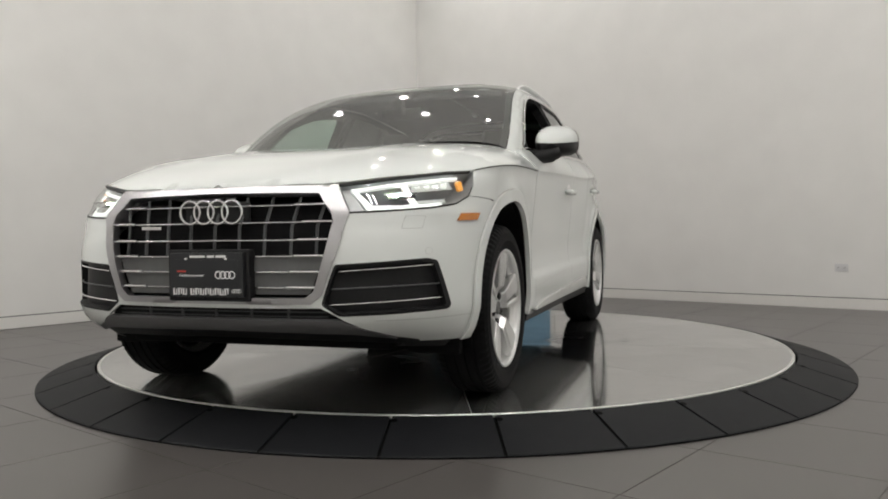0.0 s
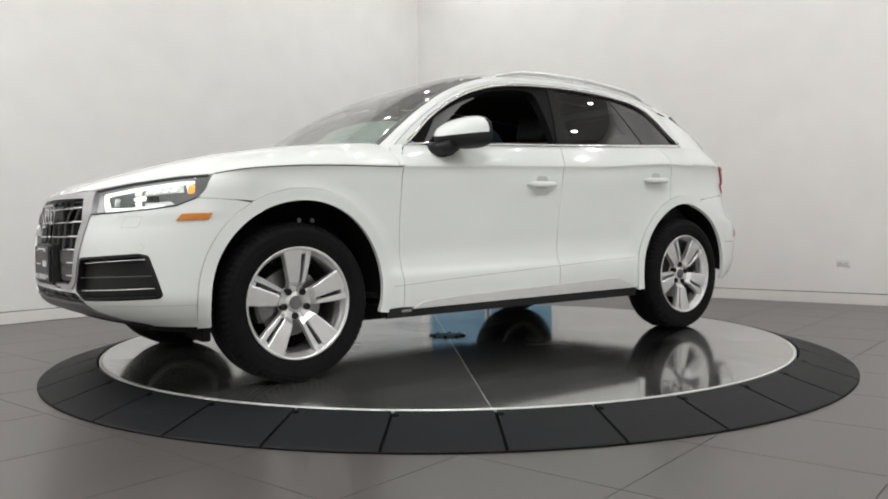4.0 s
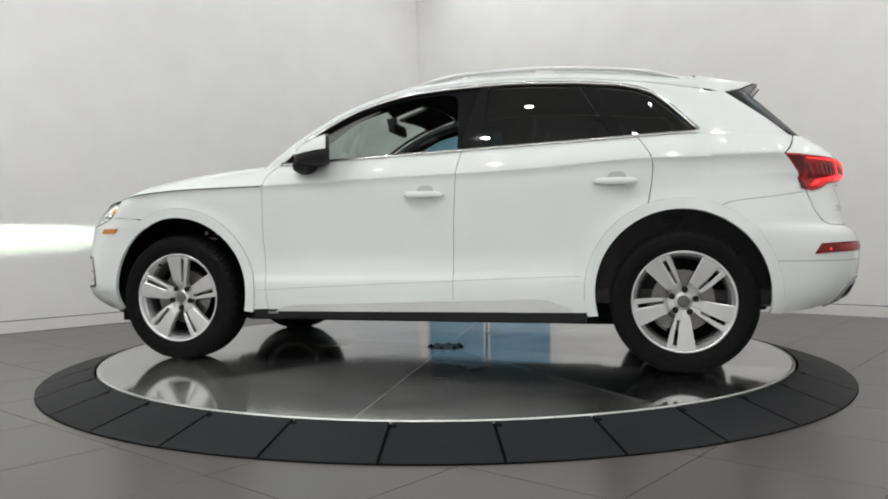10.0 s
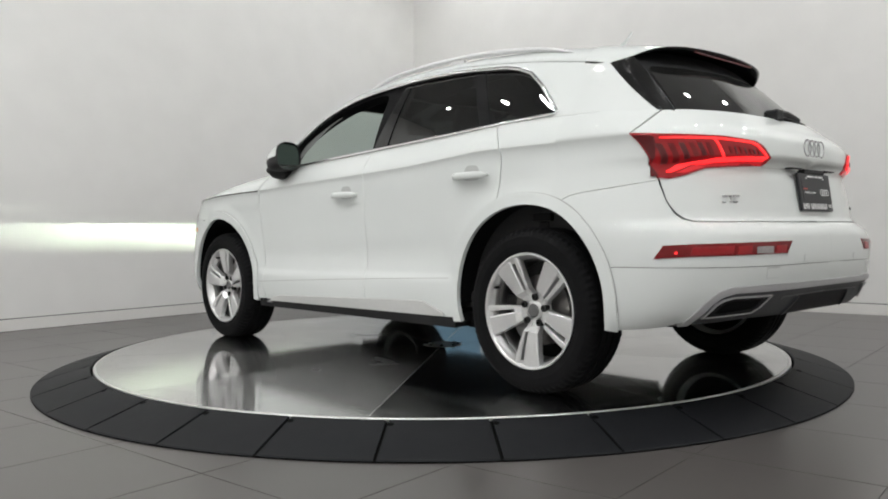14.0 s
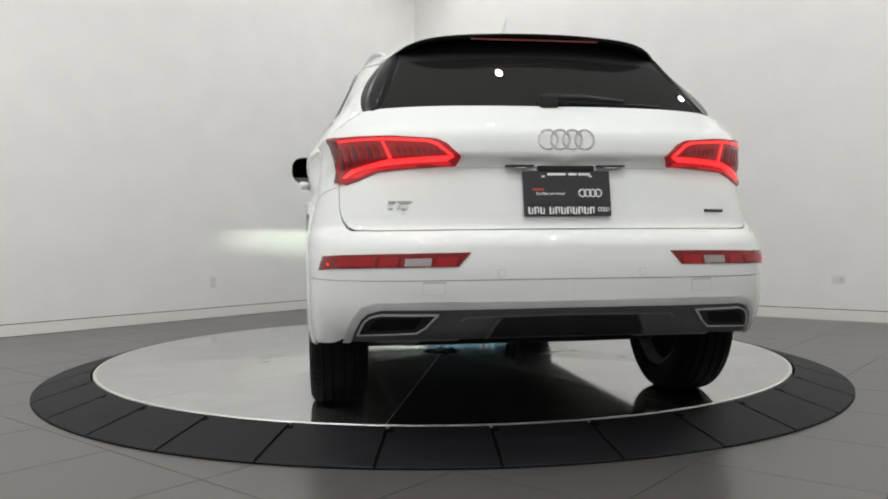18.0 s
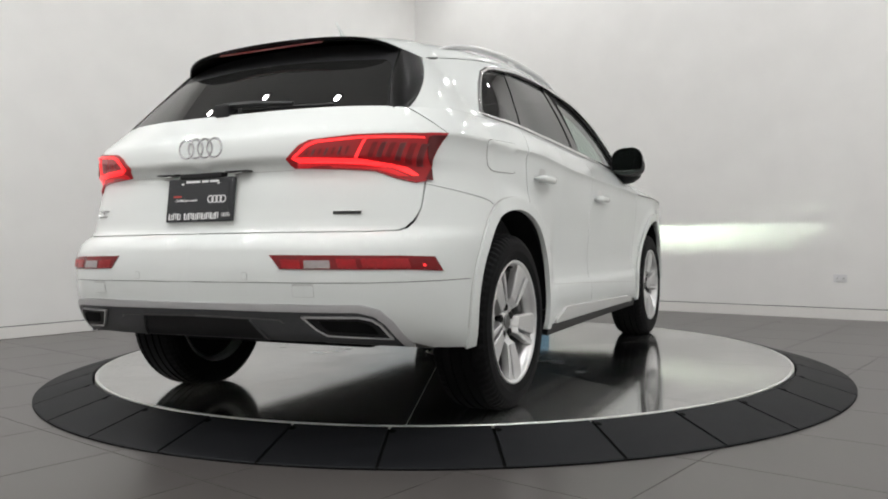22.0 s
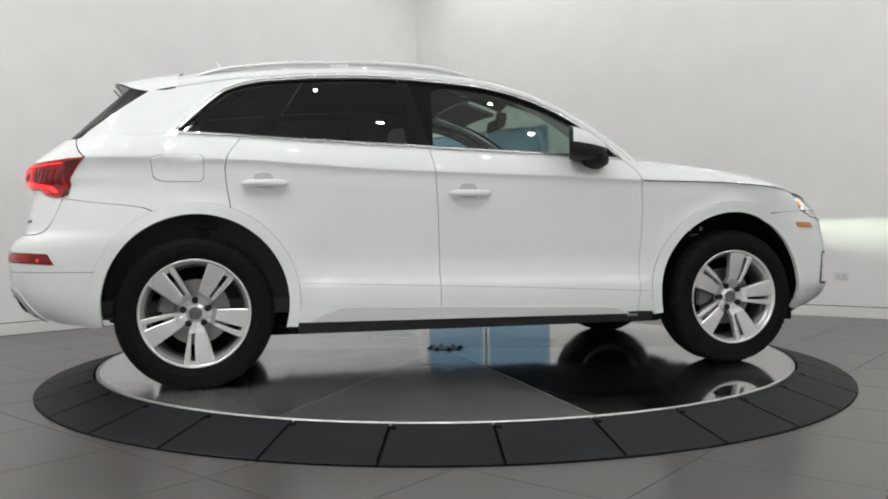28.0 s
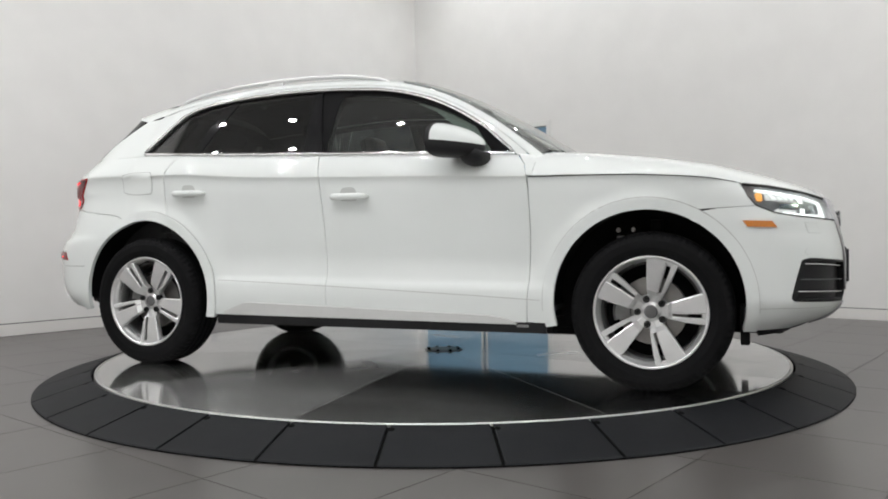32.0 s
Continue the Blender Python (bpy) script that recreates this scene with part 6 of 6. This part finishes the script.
def grille():
    g = new("grille", None)
    g.parent = car
    tagged(g, "wide octagonal grille, black with chrome slats")

    def ring(ins):
        return [(0.0, 0.444 + ins * 0.7), (0.398 - ins * 0.6, 0.446 + ins * 0.7), (0.438 - ins, 0.475 + ins * 0.4), (0.491 - ins, 0.62), (0.511 - ins, 0.712), (0.527 - ins, 0.765), (0.466 - ins, 0.8645 - ins * 0.6), (0.0, 0.860 - ins * 0.9)]
    outer = ring(-0.005)
    inner = [(0.0, 0.463), (0.380, 0.464), (0.414, 0.489), (0.452, 0.613), (0.465, 0.671), (0.480, 0.735), (0.474, 0.752), (0.412, 0.837), (0.0, 0.843)]
    # frame: three-sided satin strip on both halves
    v, f, _ = both([SF(*outer) + SF(*inner[::-1])], shell, step=0.012, fold=0.03, lift=0.006)
    mesh_object("grille_frame", v, f, M_FRAME, g, "satin silver grille frame")
    v, f, _ = both([SF(*ring(0.012))], shell, step=0.04, fold=0.0, lift=-0.075)
    mesh_object("grille_back", v, f, M_UNDER, g, "black grille depth")

    def half_at(z):
        return float(np.interp(z, [p[1] for p in inner[1:-1]], [p[0] for p in inner[1:-1]]))
    for z in (0.797, 0.735, 0.671, 0.613, 0.556, 0.500):
        hw = half_at(z) + 0.004
        ys = np.linspace(-hw, hw, 31)
        u = np.array([uf(abs(y), z) for y in ys])
        pts = shell(u, np.full(31, z))
        bm = bmesh.new()
        tube(bm, [(p[0] - 0.016, y, z) for p, y in zip(pts, ys)], 0.0038, 6)
        sl = part("grille_slat", bm, M_BADGE, g, "chrome-edged horizontal slat", smooth=True)
        for s in (1, -1):
            ys = np.linspace(hw - 0.12, hw, 8)
            u = np.array([uf(y, z) for y in ys])
            pts = shell(u, np.full(8, z))
            bm = bmesh.new()
            tube(bm, [(p[0] - 0.008, s * y, z + 0.002) for p, y in zip(pts, ys)], 0.0055, 6)
            part("slat_tip", bm, M_CHROME, sl, "bright raised slat end", smooth=True)
    for s in (1, -1):
        for y in (0.0, 0.105, 0.21, 0.315, 0.41) if s > 0 else (0.105, 0.21, 0.315, 0.41):
            bm = bmesh.new()
            top = 0.840 if y < 0.40 else 0.805
            xs = [float(shell(np.array([uf(y, z)]), np.array([z]))[0][0]) - 0.030 for z in (0.616, 0.72, top)]
            tube(bm, [(xs[0], s * y, 0.616), (xs[1], s * y, 0.72), (xs[2], s * (y + 0.020), top)], 0.0060, 6)
            part("grille_rib", bm, M_GREY_TRIM, g, "dark grey upright rib")
        blank = SF((0.02, 0.474), (half_at(0.474) - 0.004, 0.474), (half_at(0.610) - 0.004, 0.610), (0.02, 0.610))
        v, f, _ = skin([blank], shell, step=0.04, fold=0.004, lift=-0.022, mirror=s < 0)
        mesh_object("grille_blank", v, f, M_BLANK, g, "closed grey lower grille panel")
    ring_badge("grille_ring", g, Matrix.Translation((2.259, 0.0, 0.776)), 0.0425, 0.0600, 0.0054, M_BADGE)
    bm = box(bmesh.new(), 2.204, 2.223, -0.14, 0.14, 0.738, 0.815, 0.012)
    part("badge_mount", bm, M_BLACK, g, "black badge carrier")
    bm = box(bmesh.new(), 2.223, 2.230, -0.335, -0.245, 0.714, 0.728, 0.002)
    part("model_bar", bm, M_BADGE, g, "small plain chrome bar")
    # plate bracket
    part("plate_bracket", box(bmesh.new(), 2.243, 2.283, -0.175, 0.175, 0.450, 0.640, 0.008), M_BLACK, g, "black plate bracket")
    dealer_plate(g, pose(2.290, 0.0, 0.548))
    for z in (0.395, 0.412):
        bm = bmesh.new()
        ys = np.linspace(-0.45, 0.45, 21)
        pts = shell(np.array([uf(abs(y), z) for y in ys]), np.full(21, z))
        tube(bm, [(p[0] - 0.02, y, z) for p, y in zip(pts, ys)], 0.003, 5)
        part("lower_slat", bm, M_GREY_TRIM, g, "thin lower intake slat")
    for y in (-0.3, -0.15, 0.0, 0.15, 0.3):
        xx = float(shell(np.array([uf(abs(y), 0.40)]), np.array([0.40]))[0][0])
        part("lower_rib", box(bmesh.new(), xx - 0.03, xx - 0.018, y - 0.003, y + 0.003, 0.387, 0.423), M_GREY_TRIM, g)


def vents():
    for s in (1, -1):
        v = new("side_intake", None)
        v.parent = car
        tagged(v, "black side intake with thin chrome lines")
        hole = rounded(SF((0.438, 0.438), (0.489, 0.583), (0.779, 0.601), (0.807, 0.592), (0.824, 0.520), (0.843, 0.427), (0.834, 0.413), (0.498, 0.398)), 0.014)
        panel("intake_mesh", [hole], shell, M_BLACK, "black intake insert", side=s, parent=v, lift=-0.028, fold=0.0, step=0.03)
        panel("intake_rim", [hole, rounded(SF((0.449, 0.440), (0.496, 0.574), (0.775, 0.591), (0.797, 0.584), (0.813, 0.518), (0.831, 0.431), (0.826, 0.423), (0.504, 0.407)), 0.014)], shell, M_BLACK, "black intake rim", side=s, parent=v, lift=0.001, fold=0.03, step=0.02)
        for z0, z1, mat, rad in ((0.557, 0.577, M_CHROME, 0.0035), (0.495, 0.508, M_GREY_TRIM, 0.003), (0.438, 0.457, M_CHROME, 0.0035)):
            k = 14
            t = np.linspace(0, 1, k)
            y0 = 0.441 + (z0 - 0.437) * 0.36 + 0.008
            y1 = 0.835 - (z1 - 0.43) * 0.19
            ys, zs = y0 + (y1 - y0) * t, z0 + (z1 - z0) * t
            pts = shell(np.array([uf(y, z) for y, z in zip(ys, zs)]), zs)
            bm = bmesh.new()
            tube(bm, [(p[0] - 0.010, s * p[1], p[2]) for p in pts], rad, 6)
            part("intake_line", bm, mat, v, "thin bright line", smooth=True)


def tail_details():
    p = shell(np.array([ur(0.0, 1.047)]), np.array([1.047]))[0]
    g = new("tailgate_badges", None)
    g.parent = car
    tagged(g, "chrome badges on the tailgate")
    ring_badge("tail_ring", g, Matrix.Translation((p[0] - 0.002, 0.0, 1.047)), 0.034, 0.044, 0.0042, M_BADGE)
    for y0, y1 in ((0.535, 0.578), (0.58, 0.590), (0.594, 0.620)):
        q = shell(np.array([ur((y0 + y1) / 2, 0.823)]), np.array([0.823]))[0]
        bm = bmesh.new()
        for z in (0.811, 0.834):
            box(bm, q[0] - 0.004, q[0] + 0.004, y0, y1, z - 0.003, z + 0.003)
        box(bm, q[0] - 0.004, q[0] + 0.004, y0, y0 + 0.004, 0.811, 0.834)
        part("model_badge", bm, M_BADGE, g, "plain chrome bars")
    panel("drive_badge", [SR((0.539, 0.7945), (0.539, 0.8055), (0.628, 0.8055), (0.628, 0.7945))], shell, M_BOLT, "plain dark bar", side=-1, parent=g, lift=0.004, fold=0.004, step=0.015)
    panel("drive_line", [SR((0.541, 0.8040), (0.541, 0.8055), (0.626, 0.8055), (0.626, 0.8040))], shell, M_CHROME, "thin chrome edge", side=-1, parent=g, lift=0.0048, fold=0.001, step=0.015)
    bm = box(bmesh.new(), -2.262, -2.215, -0.10, 0.10, 0.938, 0.957, 0.004)
    part("gate_handle_recess", bm, M_BLACK, car, "black opener recess over the plate")
    for s in (-1, 1):
        part("plate_light", box(bmesh.new(), -2.258, -2.240, s * 0.165 - 0.022, s * 0.165 + 0.022, 0.9475, 0.9530, 0.002), M_CHROME, car, "small bright plate light")
        part("plate_light_recess", box(bmesh.new(), -2.262, -2.225, s * 0.165 - 0.050, s * 0.165 + 0.050, 0.9535, 0.9590, 0.002), M_BLACK, car, "dark recess over the plate light")
    dealer_plate(car, pose(-2.263, 0.0, 0.859, 0, -8, 180))


def interior():
    c = new("cabin_interior", None)
    c.parent = car
    tagged(c, "black cabin with leather seats")
    bm = bmesh.new()
    box(bm, -1.9, 0.95, -0.80, 0.80, 0.34, 0.42, 0.02)
    part("cabin_floor", bm, M_INTERIOR, c)
    for s in (1, -1):
        v, f, _ = skin([[(0.80, 0.42), (0.80, 1.06), (0.114, 1.10), (-1.9, 1.16), (-1.9, 0.42)]], lambda x, z: np.stack([x, belt_half(x) - 0.055 - 0.03 * (z < 0.9), z], -1), step=0.1, fold=0.0, mirror=s < 0)
        mesh_object("door_card", v, f, M_INTERIOR, c, "black door lining", smooth=False)
        v, f, _ = skin([[(x, float(eave(x)) - 0.005) for x in np.linspace(-1.55, 0.75, 30)] + [(0.79, 1.12), (0.71, 1.12)] + [(x, float(eave(x)) - 0.042) for x in np.linspace(0.64, -1.0, 24)] + [(-1.15, 1.44), (-1.45, 1.20), (-1.9, 1.19)]], lambda x, z: cabin(x, z) - np.array([0, 0.030, 0]), step=0.04, fold=0.0, mirror=s < 0)
        mesh_object("inner_pillar", v, f, M_INTERIOR, c, "black inner trim", smooth=False)
        v, f, _ = skin([[(-0.255, 1.12), (-0.38, 1.12), (-0.41, 1.50), (-0.29, 1.50)]], lambda x, z: cabin(x, z) - np.array([0, 0.05, 0]), step=0.05, fold=0.02, mirror=s < 0)
        mesh_object("inner_pillar", v, f, M_INTERIOR, c, "black inner centre pillar", smooth=False)
    for s in (1, -1):
        for loop in ([(0.70, 1.135), (0.62, 1.215), (0.36, 1.395), (0.26, 1.435), (0.22, 1.405), (0.33, 1.355), (0.54, 1.195), (0.62, 1.128)],):
            v, f, _ = skin([loop], lambda x, z: cabin(x, z) - np.array([0, 0.037, 0]), step=0.05, fold=0.0, mirror=s < 0)
            mesh_object("pillar_trim", v, f, M_PALE_TRIM, c, "pale grey pillar lining", smooth=False)
    v, f, _ = both([[(0.185, 0.0), (0.10, 0.58)] + [(x, float(cabin_half(x, eave(x))) - 0.006) for x in np.linspace(0.06, -1.54, 30)] + [(-1.54, 0.0)]], roof, step=0.05, fold=0.0, lift=-0.012)
    mesh_object("headliner", v, f, M_HEADLINER, c, "dark headliner")
    bm = bmesh.new()
    box(bm, 0.52, 0.98, -0.76, 0.76, 0.80, 1.035, 0.06)
    box(bm, 0.46, 0.62, -0.74, 0.74, 0.70, 0.97, 0.05)
    box(bm, 0.50, 0.66, 0.20, 0.56, 0.98, 1.085, 0.03)
    part("dashboard", bm, M_INTERIOR, c, "black dashboard")
    bm = bmesh.new()
    box(bm, 0.50, 0.52, -0.13, 0.13, 1.02, 1.14, 0.006)
    part("screen", bm, M_GLOSS_BLACK, c, "dark display screen")
    m = pose(0.36, 0.38, 0.98, 0, 62, 0)
    bm = bmesh.new()
    tube(bm, [m @ Vector((0.185 * math.cos(a), 0.185 * math.sin(a), 0)) for a in [2 * math.pi * k / 40 for k in range(40)]], 0.015, 8, closed=True)
    box(bm, -0.175, 0.175, -0.02, 0.02, -0.02, 0.0, 0.005, m @ pose(0, 0, 0, 0, 0, 90))
    box(bm, -0.07, 0.07, -0.07, 0.07, -0.04, 0.01, 0.02, m)
    part("steering_wheel", bm, M_LEATHER, c, "black steering wheel", smooth=True)
    for x, ys in ((-0.12, (0.37, -0.37)), (-0.98, (0.38, -0.38, 0.0))):
        for y in ys:
            w = 0.25 if x > -0.5 else (0.27 if y else 0.10)
            bm = bmesh.new()
            box(bm, x - 0.22, x + 0.26, y - w, y + w, 0.52, 0.68, 0.05)
            part("seat_cushion", bm, M_LEATHER, c, "black leather seat cushion", smooth=True)
            bm = box(bmesh.new(), -0.07, 0.07, -w * 0.96, w * 0.96, 0.0, 0.62, 0.05, pose(x - 0.20, y, 0.62, 0, -20, 0))
            part("seat_back", bm, M_LEATHER, c, "black leather seat back", smooth=True)
            bm = box(bmesh.new(), -0.05, 0.05, -0.13, 0.13, 0.0, 0.17, 0.045, pose(x - 0.415, y, 1.225 if x > -0.5 else 1.16, 0, -12, 0))
            part("headrest", bm, M_LEATHER, c, "black headrest", smooth=True)
    for s in (1, -1):
        v, f, _ = skin([[(0.16, 0.07), (0.09, 0.56), (0.30, 0.60), (0.36, 0.07)]], roof, step=0.06, fold=0.015, lift=-0.030, mirror=s < 0)
        mesh_object("sun_visor", v, f, M_HEADLINER, c, "dark sun visor folded up", smooth=False)
    bm = box(bmesh.new(), -0.02, 0.015, -0.125, 0.125, -0.035, 0.035, 0.015, pose(0.33, 0.0, 1.395, 0, 12, 0))
    box(bm, 0.0, 0.06, -0.025, 0.025, 0.0, 0.09, 0.01, pose(0.33, 0.0, 1.395, 0, 12, 0))
    part("inside_mirror", bm, M_BLACK, c, "black inside mirror")
    bm = box(bmesh.new(), 0.0, 0.002, -0.035, 0.035, -0.006, 0.006, 0.0, pose(0.205, 0.47, 1.531, 0, -60, 0))
    part("sticker", bm, M_INK, c, "small white windscreen sticker")


def bulkhead():
    """Dark blocks that close the space under the hood and behind the bumpers."""
    bm = bmesh.new()
    box(bm, 1.0, 1.86, -0.52, 0.52, 0.30, 0.84, 0.04)
    box(bm, 1.86, 2.12, -0.40, 0.40, 0.36, 0.80, 0.04)
    part("engine_bay", bm, M_UNDER, car, "dark engine bay")
    bm = bmesh.new()
    box(bm, -2.08, -1.88, -0.50, 0.50, 0.36, 1.00, 0.04)
    part("boot_lining", bm, M_UNDER, car, "dark boot lining")


body_panels()
side_windows()
spoiler()
mirrors()
for s in (1, -1):
    headlamp(s)
grille()
vents()
tail_details()
underbody()
bulkhead()
interior()
HUB_Z, HUB_Y = 0.359, 0.790
first_wheel = wheel()
tagged(first_wheel, "five-spoke silver alloy wheel with black tyre")
for x, s, a in ((1.41, 1, -2), (-1.41, 1, 30), (1.41, -1, -16), (-1.41, -1, -34)):
    m = pose(x, s * HUB_Y, HUB_Z, 0, 0, 0 if s > 0 else 180) @ pose(0, 0, 0, 0, a, 0)
    if first_wheel.matrix_basis == Matrix.Identity(4):
        first_wheel.matrix_basis = m
    else:
        copy_thing(first_wheel, m)


# ---- floor tiles: each a piece of the floor ----
def floor_tiles():
    step, gap = 0.6, 0.0016
    bm = bmesh.new()
    box(bm, gap, step - gap, gap, step - gap, -0.0031, 0.0, 0.0008)
    me = bpy.data.meshes.new("floor_tile")
    bm.to_mesh(me)
    bm.free()
    me.materials.append(M_TILE)
    a = TILE_A0 - step * math.ceil((TILE_A0 - BACK_A) / step) + step
    while a + step <= WALL_A + 0.55:
        b = TILE_B0 - step * math.ceil((TILE_B0 - BACK_B) / step) + step
        while b + step <= WALL_B + 0.55:
            ob = new("floor_tile", me)
            ob.parent = floor_ob
            ob.matrix_local = pose(a, b, FLOOR_Z)
            b += step
        a += step


# joint lines run along the walls
TILE_A0, TILE_B0 = -1.16, -0.31
floor_tiles()


def motions():
    times = [0.5 * k for k in range(65)]
    walk(table, [(t, pose(0, 0, 0, 0, 0, turn(t))) for t in times])
    walk(car, [(t, pose(AXIS_X, 0, 0, 0, 0, turn(t)) @ pose(*CAR_SEAT)) for t in times])


motions()
